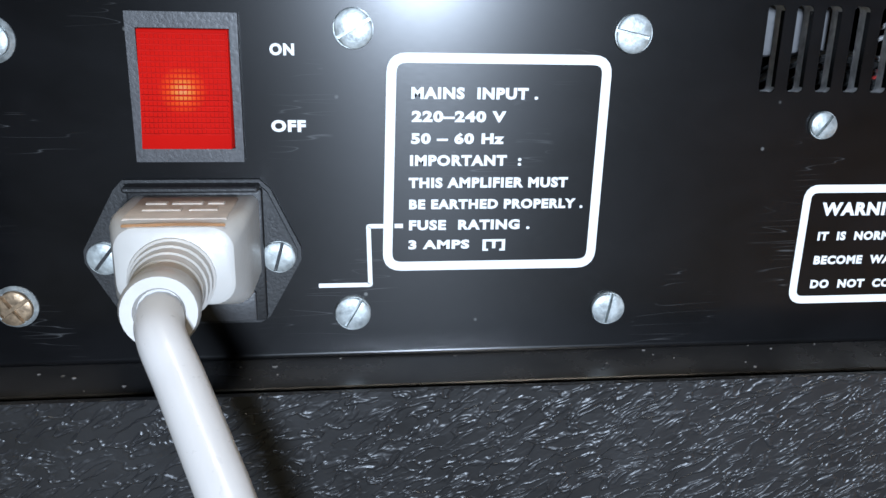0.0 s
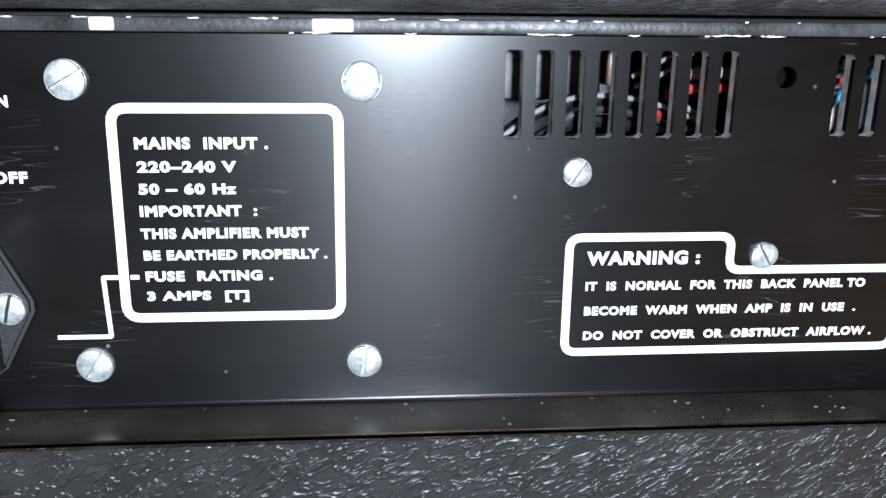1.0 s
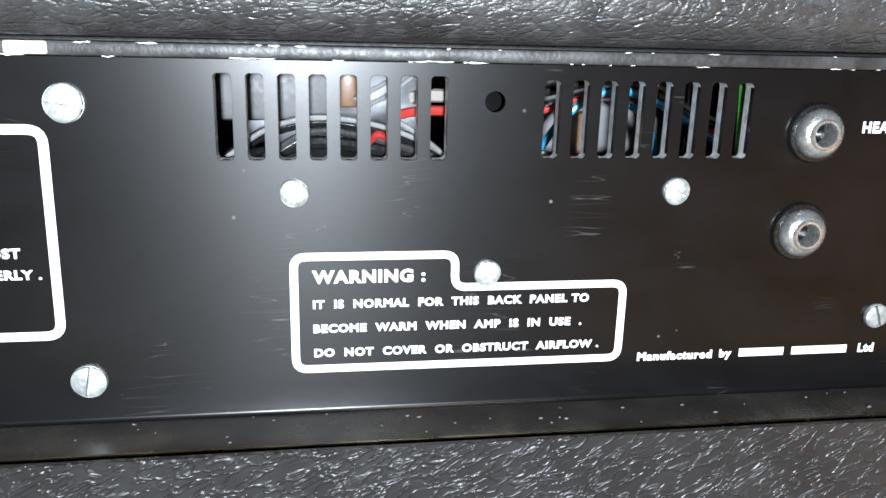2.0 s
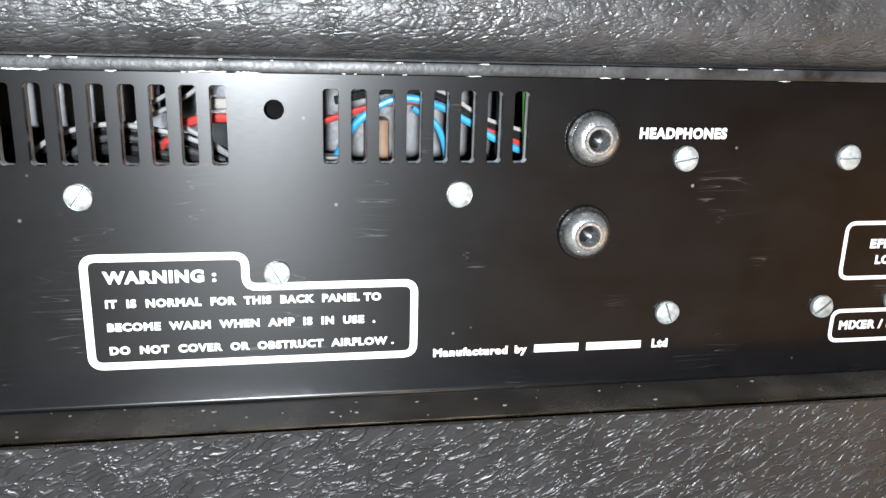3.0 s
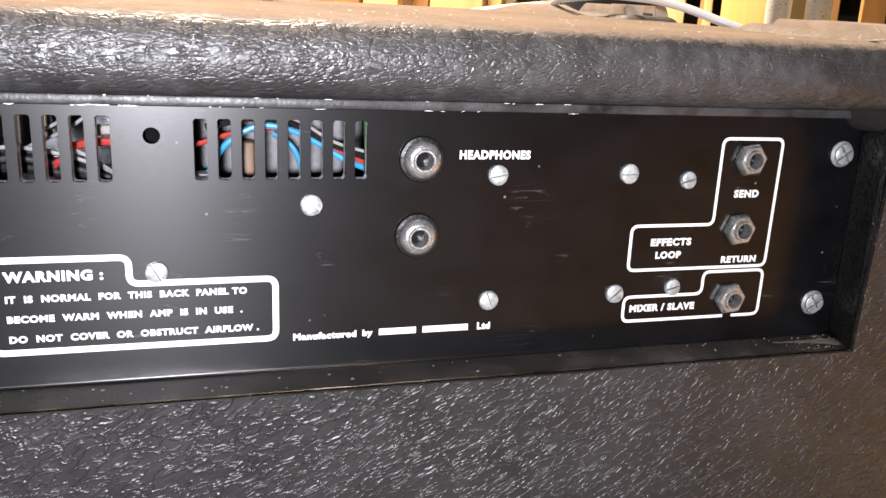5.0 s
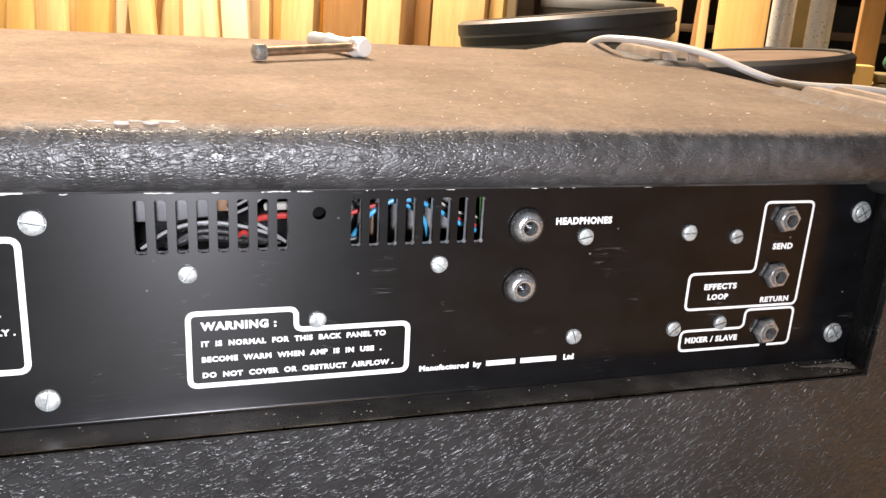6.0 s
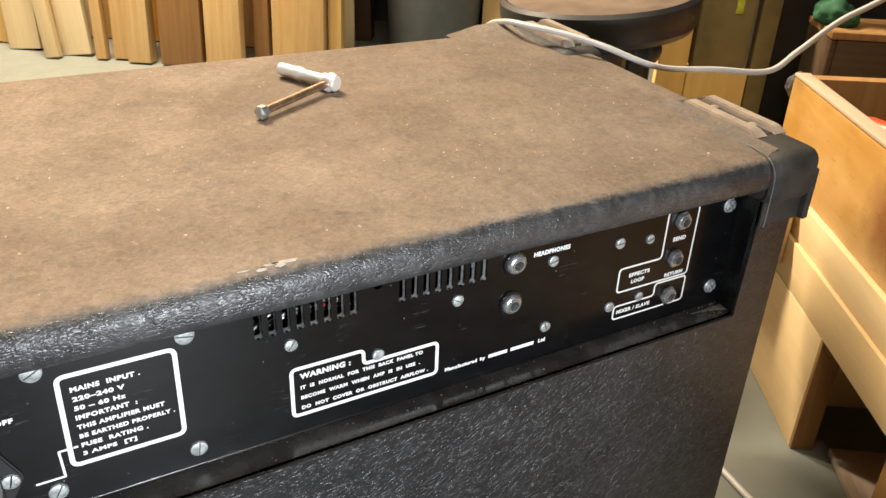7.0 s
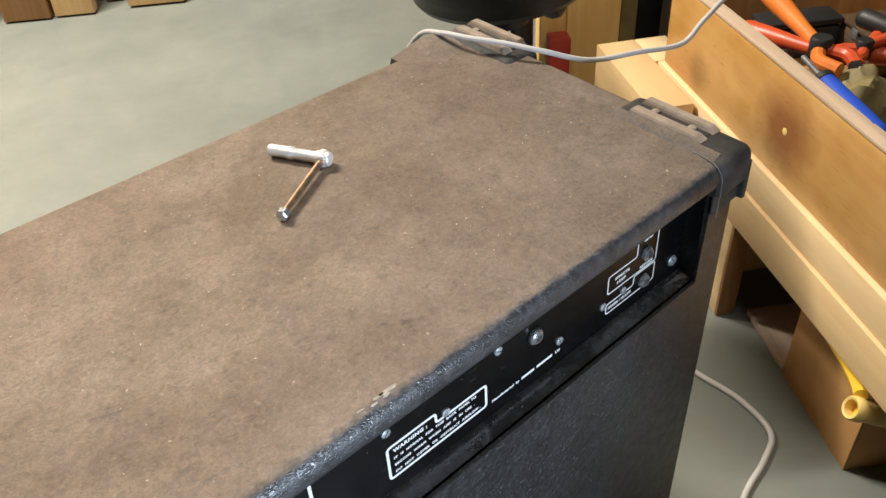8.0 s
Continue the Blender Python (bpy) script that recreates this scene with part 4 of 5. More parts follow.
for i in range(6):
    flake(0.161 + rng.uniform(-0.013, 0.011), -0.0202 + rng.uniform(-0.0022, 0.0016), rng.uniform(0.0012, 0.0030), rng.uniform(0.0004, 0.0008), 0.54140 + 0.00006 * i)

rng = random.Random(14)
film = [(0.4600, -0.0062), (0.4905, -0.0062)]
film += [(0.4890 - t * 0.028 + rng.uniform(-0.0008, 0.0008), -0.0158 + 0.0095 * math.sqrt(t) + rng.uniform(-0.0006, 0.0006)) for t in (k / 14 for k in range(15))]
part("dust_film", prism(film, 0.4219, 0.42235), plain("settled_dust", (0.085, 0.080, 0.074), 0.9, 0, 240, 0.5, 0.4, 900, 0.0003), amp, "settled grey dust in the ledge's corner")
rng = random.Random(8)
bm = bmesh.new()
for i in range(110):
    x = 0.490 - abs(rng.gauss(0, 0.012)) if i < 60 else rng.uniform(-0.03, 0.49)
    y = -0.0015 - rng.random() * 0.0148
    q = rng.uniform(0.00012, 0.0004)
    pts = [(x + q * rng.uniform(0.5, 2.4) * math.cos(a), y + q * math.sin(a)) for a in (0.4, 1.9, 3.3, 4.8)]
    lo = [bm.verts.new((px, py, 0.4219)) for px, py in pts]
    hi = [bm.verts.new((px, py, 0.42228 + rng.random() * 0.0002)) for px, py in pts]
    bm.faces.new(hi)
    for k in range(4):
        bm.faces.new((lo[k], lo[k - 1], hi[k - 1], hi[k]))
grit = part("dust", bm, plain("grey_dust", (0.2, 0.185, 0.17), 0.85, 0, 200, 0.3), None, "pale dust specks lying on the ledge under the panel")
tagged(grit, category="dust", kind="stuff")

# ---- mains lead: plug in the inlet, cable to the floor and away ----
lead = thing("mains_lead", (0.02, -0.03, 0.45), "grey-white mains lead plugged into the amplifier's inlet", "cable")
bm, loops = bmesh.new(), []
for y, px0, px1, pz0, pz1, r in ((-0.0046, 0.0072, 0.0360, 0.4452, 0.4654, 0.0020), (-0.0200, 0.0074, 0.0358, 0.4454, 0.4657, 0.0022), (-0.0240, 0.0080, 0.0354, 0.4460, 0.4658, 0.0030), (-0.0296, 0.0098, 0.0342, 0.4482, 0.4656, 0.0044),
                                (-0.0312, 0.0104, 0.0337, 0.4488, 0.4651, 0.0046), (-0.0318, 0.0114, 0.0328, 0.4497, 0.4641, 0.0044)):
    loop = []
    for cx, cz, k in ((px1 - r, pz1 - r, 0), (px0 + r, pz1 - r, 1), (px0 + r, pz0 + r, 2), (px1 - r, pz0 + r, 3)):
        loop += [bm.verts.new((cx + r * math.cos((k + i / 6) * math.pi / 2), y, cz + r * math.sin((k + i / 6) * math.pi / 2))) for i in range(7)]
    loops.append(loop)
for p, q in zip(loops, loops[1:]):
    for i in range(len(p)):
        bm.faces.new((p[i], p[i - 1], q[i - 1], q[i]))
bm.faces.new(loops[0])
bm.faces.new(loops[-1])
plug = part("plug", bm, WHITE_PVC, lead, "moulded grey-white plug")
# the grip is a darker beige than the plug
GRIP_BEIGE = plain("darker_beige_pvc", (0.46, 0.40, 0.34), 0.6, 0, 160, 0.2)
part("grip_mark", boxed(0.0112, 0.0322, -0.0272, -0.0090, 0.4640, 0.46605, 0.0006, 2), GRIP_BEIGE, plug, "darker beige moulded grip")
for gx0, gx1, gy in ((0.0135, 0.0180, -0.0150), (0.0190, 0.0255, -0.0150), (0.0265, 0.0300, -0.0150), (0.0140, 0.0220, -0.0205), (0.0235, 0.0295, -0.0205)):
    part("raised_bar", boxed(gx0, gx1, gy - 0.0011, gy + 0.0011, 0.4655, 0.46635, 0.0002, 1), GRIP_BEIGE, plug, "unreadable raised mark")
part("grubby_edge", tube([(0.0122, -0.0304, 0.4653), (0.0200, -0.0306, 0.46555), (0.0270, -0.0306, 0.46555), (0.0322, -0.0304, 0.4653)], 0.00035, 6, 5), plain("brown_grime", (0.30, 0.16, 0.07), 0.7), plug, "brown grime along the plug's edge")
a, b = Vector((0.0212, -0.0290, 0.4545)), Vector((0.0245, -0.0580, 0.4572))
m, n = axis(a, b), (b - a).length
prof = [(0.0, -0.001), (0.0088, -0.001), (0.0088, 0.002)]
for k in range(4):
    h = 0.003 + k * 0.0036
    prof += [(0.0085 - k * 0.0006, h), (0.0085 - k * 0.0006, h + 0.0018), (0.0080 - k * 0.00055, h + 0.0022), (0.0080 - k * 0.00055, h + 0.0032)]
prof += [(0.0056, 0.0190), (0.0060, 0.0200), (0.0067, 0.0212), (0.0069, 0.0262), (0.0064, 0.0278), (0.0044, 0.0278), (0.0038, 0.0262), (0, 0.0260)]
part("strain_relief", turned(prof, m, 30), WHITE_PVC, plug, "ribbed strain relief with a round collar")
part("cable", tube([(0.0236, -0.0500, 0.4562), (0.0256, -0.0620, 0.4557), (0.0300, -0.0700, 0.4503), (0.0356, -0.0800, 0.4430), (0.0384, -0.0850, 0.4392), (0.0440, -0.0955, 0.4305), (0.0498, -0.1055, 0.4195), (0.0550, -0.1130, 0.398), (0.0590, -0.1190, 0.33), (0.062, -0.122, 0.22), (0.070, -0.125, 0.12), (0.09, -0.13, 0.035),
                    (0.16, -0.14, 0.0040), (0.35, -0.16, 0.0040), (0.53, -0.10, 0.0040), (0.632, -0.062, 0.0040), (0.700, -0.050, 0.0040), (0.746, -0.032, 0.0040), (0.767, 0.026, 0.0040), (0.768, 0.092, 0.0040), (0.775, 0.146, 0.0040), (0.80, 0.30, 0.0040), (0.86, 0.55, 0.0040), (0.98, 0.9, 0.0040)], 0.0041, 14, 9), WHITE_CABLE, lead, "round white cable")

# ---- box spanner on the top ----
tool = thing("box_spanner", (0.245, 0.185, TOP + rise(0.185)), "chromed tubular box spanner with brass-coloured tommy bar, lying on the amplifier", "tool")
tA, tB, tC = Vector((0.2130, 0.1465, 0.5546)), Vector((0.2722, 0.1810, 0.5574)), Vector((0.2492, 0.2215, 0.5592))
bm = bmesh.new()
rod(bm, tA, tB, 0.0026, 18)
part("bar", bm, BRASS, tool, "dull brass-coloured rod")
d = (tB - tA).normalized()
part("bar_tip", turned([(0, 0), (0.0034, 0), (0.0046, 0.0010), (0.0046, 0.0058), (0.0036, 0.0068), (0, 0.0068)], axis(tA - d * 0.004, tB), 6), TARNISH, tool)
m = axis(tB + (tB - tC).normalized() * 0.006, tC)
part("socket", turned([(0, 0), (0.0048, 0), (0.0055, 0.0010), (0.0055, 0.0110), (0.0043, 0.0130), (0.0043, 0.0300), (0.0052, 0.0315), (0.0052, 0.0350), (0.0046, 0.0365), (0.0046, 0.0500), (0.0042, 0.0510), (0.0030, 0.0510), (0.0030, 0.044), (0, 0.044)], m, 20), BRIGHT, tool, "chromed tube with hexagon end")
part("knuckle", turned([(0, -0.001), (0.0048, -0.001), (0.0058, 0.0004), (0.0058, 0.0078), (0.0046, 0.0090), (0, 0.0090)], axis(tB - d * 0.004, tB + d * 0.01), 20), BRIGHT, tool)

# ---- white cable over the far corner ----
loose = thing("loose_cable", (0.49, 0.29, 0.55), "thin white cable over the amplifier's far corner", "cable")
part("cable", tube([(0.470, 0.330, 0.520), (0.4765, 0.304, 0.5530), (0.4735, 0.2690, 0.5653), (0.4795, 0.2368, 0.5673), (0.4935, 0.2083, 0.5661), (0.512, 0.1791, 0.561), (0.5491, 0.1521, 0.547), (0.5938, 0.1307, 0.5457), (0.6361, 0.113, 0.5444), (0.6646, 0.1103, 0.5588), (0.6952, 0.0999, 0.584), (0.7279, 0.0847, 0.6049), (0.80, 0.05, 0.66), (0.95, -0.02, 0.78), (1.1, -0.08, 0.95)], 0.0025, 10, 8), WHITE_CABLE, loose, "thin white cable")


SKEW = ROOM @ Matrix.Translation((0.656, 0.62, 0)) @ Matrix.Rotation(radians(3.8), 4, "Z") @ Matrix.Translation((-0.656, -0.62, 0))  # the bench is not quite square to the room


def room_box(name, u0, u1, v0, v1, z0, z1, material, parent, label="", bevel=0.002, m=None):
    ob = part(name, boxed(u0, u1, v0, v1, z0, z1, bevel, 2), material, None, label)
    ob.matrix_basis = m or ROOM
    if parent:
        ob.parent = parent
        ob.matrix_parent_inverse = base_of(parent).inverted()
    return ob


# ---- workbench ----
WEATHERED = wood("weathered_pine", (0.62, 0.50, 0.38), (0.42, 0.32, 0.25), 1, 0.7)
at = ROOM @ Vector((0.78, 0.45, 0))
bench = thing("workbench", at, "rough pine workbench with a varnished tool tray on top", "workbench")
for name, u0, u1, v0, v1, z0, z1, mat, label, bev in (
    ("worn_top", 0.6565, 0.6785, -0.28, 0.9455, 0.4172, 0.4222, WEATHERED, "weathered pale top edge", 0.0015),
    ("tray_side", 0.656, 0.678, -0.28, 0.945, 0.2835, 0.417, VARNISH, "orange-brown varnished pine board with a knot", 0.004),
    ("tray_side", 1.15, 1.17, -0.28, 0.945, 0.2835, 0.40, VARNISH, "", 0.003),
    ("tray_end", 0.679, 1.149, 0.922, 0.944, 0.284, 0.42, BROWN_WOOD, "", 0.002),
    ("tray_bottom", 0.679, 1.149, -0.28, 0.921, 0.300, 0.318, BROWN_WOOD, "", 0.002),
    ("rail", 0.644, 0.700, -0.28, 0.95, 0.172, 0.2335, PINE_FLAT, "pale planed pine rail", 0.002),
    ("rail_cap", 0.649, 0.700, -0.28, 0.95, 0.2338, 0.2832, PINE_FLAT, "pale planed pine rail", 0.002),
    ("leg", 0.6442, 0.674, 0.640, 0.950, 0.0, 0.1717, PINE_FLAT, "pale pine leg board", 0.0015),
    ("leg_edge", 0.6445, 0.674, 0.634, 0.6398, 0.0, 0.1717, BROWN_WOOD, "brown end of the leg board", 0.001),
    ("cross_board", 0.676, 1.0, 0.690, 0.714, 0.030, 0.1717, PINE_FLAT, "", 0.002),
    ("leg", 0.6462, 0.674, -0.26, -0.20, 0.0, 0.1677, PINE, "", 0.002),
    ("leg", 1.10, 1.14, 0.640, 0.800, 0.0, 0.283, PINE, "", 0.002),
    ("leg", 1.10, 1.14, -0.26, -0.20, 0.0, 0.283, PINE, "", 0.002),
    ("side_shelf", 0.576, 0.6437, 0.800, 1.040, 0.190, 0.2832, PINE_FLAT, "pale pine board end", 0.002),
    ("shelf_end", 0.6442, 0.700, 0.9505, 1.040, 0.190, 0.2832, PINE_FLAT, "", 0.002),
    ("shelf_leg", 0.575, 0.640, 0.93, 0.99, 0.0, 0.1897, PINE, "", 0.002),
):
    room_box(name, u0, u1, v0, v1, z0, z1, mat, bench, label, bev, SKEW)
knot = turned([(0, 0.0010), (0.003, 0.0008), (0.0048, 0.0003), (0.0048, -0.001)], SKEW @ Matrix.Translation((0.656, 0.591, 0.350)) @ Matrix.Rotation(-math.pi / 2, 4, "Y"), 18)
part("knot", knot, PALE_YELLOW, bench, "small pale knot")


# ---- tools in the tray ----
def rw(u, v, z):
    return ROOM @ Vector((u, v, z))


def grip(a, b, r0, r1):
    """A tapering handle with rounded ends, a little flattened."""
    m, n = axis(a, b), (Vector(b) - Vector(a)).length
    prof = [(0, -r0 * 0.55), (r0 * 0.55, -r0 * 0.45), (r0 * 0.9, -r0 * 0.1), (r0, r0 * 0.4), (r0 * 0.94, n * 0.35), (r1 * 1.05, n * 0.8), (r1, n), (r1 * 0.6, n + r1 * 0.4), (0, n + r1 * 0.5)]
    return turned(prof, m, 20)


def spring_clamp(u, v, z, turn, size, first, second, label):
    """Two crossing plastic handles on a pivot, with jaws and soft pads."""
    c = thing("spring_clamp", rw(u, v, z), label, "clamp", "clamps in the tray")
    spot = Matrix.Translation((u, v, z)) @ Matrix.Rotation(radians(turn), 4, "Z") @ Matrix.Scale(size, 4)

    def at(x, y, h):
        return ROOM @ (spot @ Vector((x, y, h)))

    part("handle", grip(at(0.016, 0.155, 0.016), at(0, 0.012, 0.004), 0.0150 * size, 0.009 * size), first, c, "tapering plastic handle")
    part("handle", grip(at(-0.042, 0.105, -0.010), at(-0.004, 0.010, -0.004), 0.0135 * size, 0.009 * size), second, c, "tapering plastic handle")
    part("pivot", turned([(0, -0.016 * size), (0.012 * size, -0.016 * size), (0.014 * size, -0.013 * size), (0.014 * size, 0.013 * size), (0.012 * size, 0.016 * size), (0, 0.016 * size)], Matrix.Translation(at(0, 0, 0)), 20), DARK, c, "dark pivot")
    part("jaw", tube([at(0.004, -0.004, 0), at(0.020, -0.030, 0), at(0.012, -0.060, 0)], 0.009 * size, 10, 5), second, c)
    part("jaw", tube([at(-0.004, -0.004, -0.001), at(-0.020, -0.030, -0.001), at(-0.012, -0.060, -0.001)], 0.009 * size, 10, 5), first, c)
    part("pad", turned([(0, 0), (0.009 * size, 0.001), (0.009 * size, 0.008 * size), (0, 0.009 * size)], axis(at(0.012, -0.062, 0), at(-0.02, -0.062, 0)), 14), DARK, c)


spring_clamp(0.733, 0.680, 0.412, 6, 1.0, ORANGE, RED_ORANGE, "orange spring clamp lying in the tray")
spring_clamp(0.800, 0.690, 0.400, -70, 0.8, RED_ORANGE, RED_ORANGE, "red-orange spring clamp lying in the tray")
spring_clamp(0.905, 0.640, 0.395, 35, 0.9, DARK, RED_ORANGE, "black and red spring clamp lying in the tray")
level = thing("blue_tool", rw(0.682, 0.54, 0.42), "blue plastic tool handle lying along the tray's side", "tool")
part("handle", grip(rw(0.690, 0.470, 0.408), rw(0.697, 0.592, 0.411), 0.0150, 0.0115), BLUE, level, "blue plastic handle")
part("collar", turned([(0.008, 0), (0.0125, 0.001), (0.0125, 0.010), (0.008, 0.012), (0, 0.012)], axis(rw(0.697, 0.592, 0.411), rw(0.699, 0.62, 0.412)), 16), DARK, level)
bm = bmesh.new()
rod(bm, rw(0.6975, 0.600, 0.4113), rw(0.701, 0.66, 0.4125), 0.0035, 12)
part("shank", bm, GALV, level)


def heap(name, u, v, z, su, sv, sz, mat, label, category, seed):
    """A crumpled soft thing lying in the tray."""
    h = thing(name, rw(u, v, z), label, category)
    bm = bmesh.new()
    bmesh.ops.create_icosphere(bm, subdivisions=4, radius=1.0)
    for w in bm.verts:
        k = Vector((seed, 0, 0))
        w.co *= 1 + 0.28 * noise.noise(w.co * 1.6 + k) + 0.12 * noise.noise(w.co * 4.5 + k)
        w.co = Vector((w.co.x * su, w.co.y * sv, max(w.co.z, -0.55) * sz))
    bm.transform(ROOM @ Matrix.Translation((u, v, z + 0.55 * sz)))
    part("cloth", bm, mat, h)


# heaps that stand for an olive cloth, a dark mass and grey clutter
heap("olive_mound", 0.745, 0.605, 0.3185, 0.050, 0.045, 0.060, OLIVE, "crumpled olive-grey cloth mound in the tray", "glove", 3.0)
heap("dark_mass", 0.830, 0.590, 0.3185, 0.055, 0.060, 0.055, DARK, "unidentified black heap in the tray", "cloth", 7.0)
heap("grey_heap", 0.715, 0.760, 0.3185, 0.030, 0.080, 0.045, GALV, "unidentified grey heap in the tray", "cloth", 11.0)
for u, v, su, sv, h, mt in ((0.76, 0.48, 0.10, 0.10, 0.055, DARK), (0.90, 0.50, 0.09, 0.13, 0.06, DARK), (1.00, 0.64, 0.12, 0.12, 0.07, OLIVE), (0.80, 0.36, 0.12, 0.10, 0.06, DARK_WOOD), (0.95, 0.36, 0.1, 0.1, 0.07, DARK), (0.93, 0.80, 0.14, 0.10, 0.05, DARK_WOOD), (0.80, 0.86, 0.12, 0.05, 0.05, DARK)):
    t = thing("small_case", rw(u, v, 0.318), "small dark case standing in the tray", "case", "cases in the tray")
    room_box("body", u - su / 2, u + su / 2, v - sv / 2, v + sv / 2, 0.3185, 0.318 + h, mt, t, "", 0.008)
    room_box("lid", u - su / 2 - 0.001, u + su / 2 + 0.001, v - sv / 2 - 0.001, v + sv / 2 + 0.001, 0.3182 + h, 0.328 + h, mt, t, "", 0.004)
    room_box("latch", u - su / 2 - 0.004, u - su / 2 - 0.0012, v - 0.008, v + 0.008, 0.310 + h, 0.324 + h, GALV, t, "small metal latch", 0.001)

# ---- under the bench ----
carton = thing("cardboard_box", rw(0.80, 0.41, 0), "brown cardboard box on the floor under the bench", "box")
room_box("side", 0.690, 0.694, 0.338, 0.506, 0.0, 0.138, CARDBOARD, carton, "", 0.001)
room_box("side", 0.694, 0.900, 0.338, 0.342, 0.0, 0.137, CARDBOARD, carton, "", 0.001)
room_box("side", 0.694, 0.900, 0.502, 0.506, 0.0, 0.137, CARDBOARD, carton, "", 0.001)
room_box("side", 0.896, 0.900, 0.342, 0.502, 0.0, 0.137, CARDBOARD, carton, "", 0.001)
room_box("bottom", 0.694, 0.896, 0.342, 0.502, 0.001, 0.005, CARDBOARD, carton, "", 0.001)
pipe = thing("yellow_tube", rw(0.66, 0.32, 0.10), "pale yellow plastic tube with yellow strap under the bench", "tube")
c0, c1 = rw(0.650, 0.319, 0.150), rw(0.93, 0.300, 0.025)
part("tube", turned([(0.0098, 0.012), (0.0098, 0.0), (0.0125, -0.001), (0.0145, 0.002), (0.0145, 0.012), (0.0132, 0.014), (0.0132, 0.30), (0, 0.30)], axis(c0, c1), 24), PALE_YELLOW, pipe, "pale yellow tube with flanged mouth")
part("bore", turned([(0.0097, 0.012), (0, 0.0119)], axis(c0, c1), 20), YELLOW, pipe)
bm = tube([rw(0.684, 0.43, 0.150), rw(0.681, 0.39, 0.151), rw(0.673, 0.35, 0.154), rw(0.663, 0.326, 0.160)], 0.0080, 8, 5)
part("strap", bm, YELLOW, pipe, "bright yellow bar")
plank = thing("floor_board", rw(0.80, 0.56, 0), "dusty thin board lying on the floor under the bench", "board")
room_box("board", 0.690, 1.0, 0.509, 0.630, 0.0005, 0.012, WEATHERED, plank)


# ---- practice drum pads on a chromed stand ----
PAD_TAN = plain("dusty_tan_rubber", (0.17, 0.125, 0.095), 0.9, 0, 30, 0.2, 0.2, 700, 0.0002)
PAD_TAN.node_tree.nodes["Principled BSDF"].inputs["Specular IOR Level"].default_value = 0.12


def drum_pad(x, y, top, r, tilt, label):
    s = thing("drum_pad", (x, y, top - 0.05), label, "drum pad", "drum pads on the stand")
    at = Matrix.Translation((x, y, top)) @ Matrix.Rotation(radians(tilt), 4, Vector((0.34, 0.94, 0)))
    part("head", turned([(0, 0.0), (r * 0.90, 0.0), (r * 0.925, -0.001), (r * 0.925, -0.004)], at, 56), PAD_TAN, s, "dusty tan playing surface")
    part("rim", turned([(r * 0.926, -0.004), (r * 0.93, 0.0012), (r * 0.96, 0.0022), (r, -0.002), (r, -0.016), (r * 0.985, -0.019), (r * 0.985, -0.030), (r * 0.94, -0.037), (r * 0.6, -0.040), (0, -0.041)], at, 56), DARK, s, "black rubber rim")
    part("hub", turned([(0.045, -0.0395), (0.045, -0.055), (0.030, -0.062), (0.030, -0.082), (0, -0.084)], at, 24), DARK, s)
    return s, at


def arm(points, parent):
    part("arm", tube(points, 0.011, 14, 6), DARK, parent, "black mounting arm")


near_pad, at = drum_pad(0.691, 0.405, 0.551, 0.113, -5.5, "round drum pad with a dusty tan head and black rim")
arm([(0.694, 0.410, 0.484), (0.76, 0.48, 0.484), (0.88, 0.61, 0.485), (0.975, 0.713, 0.486)], near_pad)
bm = bmesh.new()
rod(bm, (0.694, 0.395, 0.490), (0.714, 0.350, 0.500), 0.006, 12)
part("knob_stem", bm, DARK, near_pad)
part("knob", turned([(0, -0.016), (0.010, -0.014), (0.0165, -0.006), (0.0175, 0.002), (0.014, 0.011), (0.006, 0.016), (0, 0.0165)], axis((0.716, 0.341, 0.501), (0.725, 0.309, 0.503)), 20), DARK, near_pad, "round black clamping knob")
far_pad, at = drum_pad(0.672, 0.762, 0.581, 0.150, -7.0, "round drum pad with a pale head, further along the stand")
arm([(0.66, 0.765, 0.512), (0.76, 0.745, 0.505), (0.88, 0.735, 0.505), (0.972, 0.729, 0.505)], far_pad)
for x, y in ((1.004, 0.729), (1.042, 0.695)):
    post = thing("chrome_post", (x, y, 0), "upright chromed stand tube in a black socket", "stand", "chrome stand posts")
    part("tube", turned([(0.017, 0.5), (0.017, 1.1), (0.0155, 1.102), (0, 1.102)], Matrix.Translation((x, y, 0)), 24), CHROME, post)
    part("socket", turned([(0, 0.001), (0.021, 0.001), (0.021, 0.50), (0.0205, 0.548), (0.0192, 0.553), (0.0192, 0.52)], Matrix.Translation((x, y, 0)), 24), DARK, post, "black tube socket")


# ---- upright boards against the far wall ----
def board(u, v, w, t, h, lean, sway, mat, label):
    b = part("upright_board", boxed(-w / 2, w / 2, -t / 2, t / 2, 0, h, 0.003, 2), mat, None, label)
    b.matrix_basis = ROOM @ Matrix.Translation((u, v, 0.004)) @ Matrix.Rotation(radians(sway), 4, "Y") @ Matrix.Rotation(radians(lean), 4, "X")
    return tagged(b, category="board", group="boards against the wall")


PALE = wood("bleached_pine", (0.86, 0.74, 0.52), (0.78, 0.62, 0.38), 2, 0.6)
AMBER = wood("amber_pine", (0.80, 0.42, 0.07), (0.66, 0.28, 0.03), 2, 0.5)
HONEY = wood("honey_pine", (0.80, 0.54, 0.22), (0.64, 0.38, 0.11), 2, 0.55)
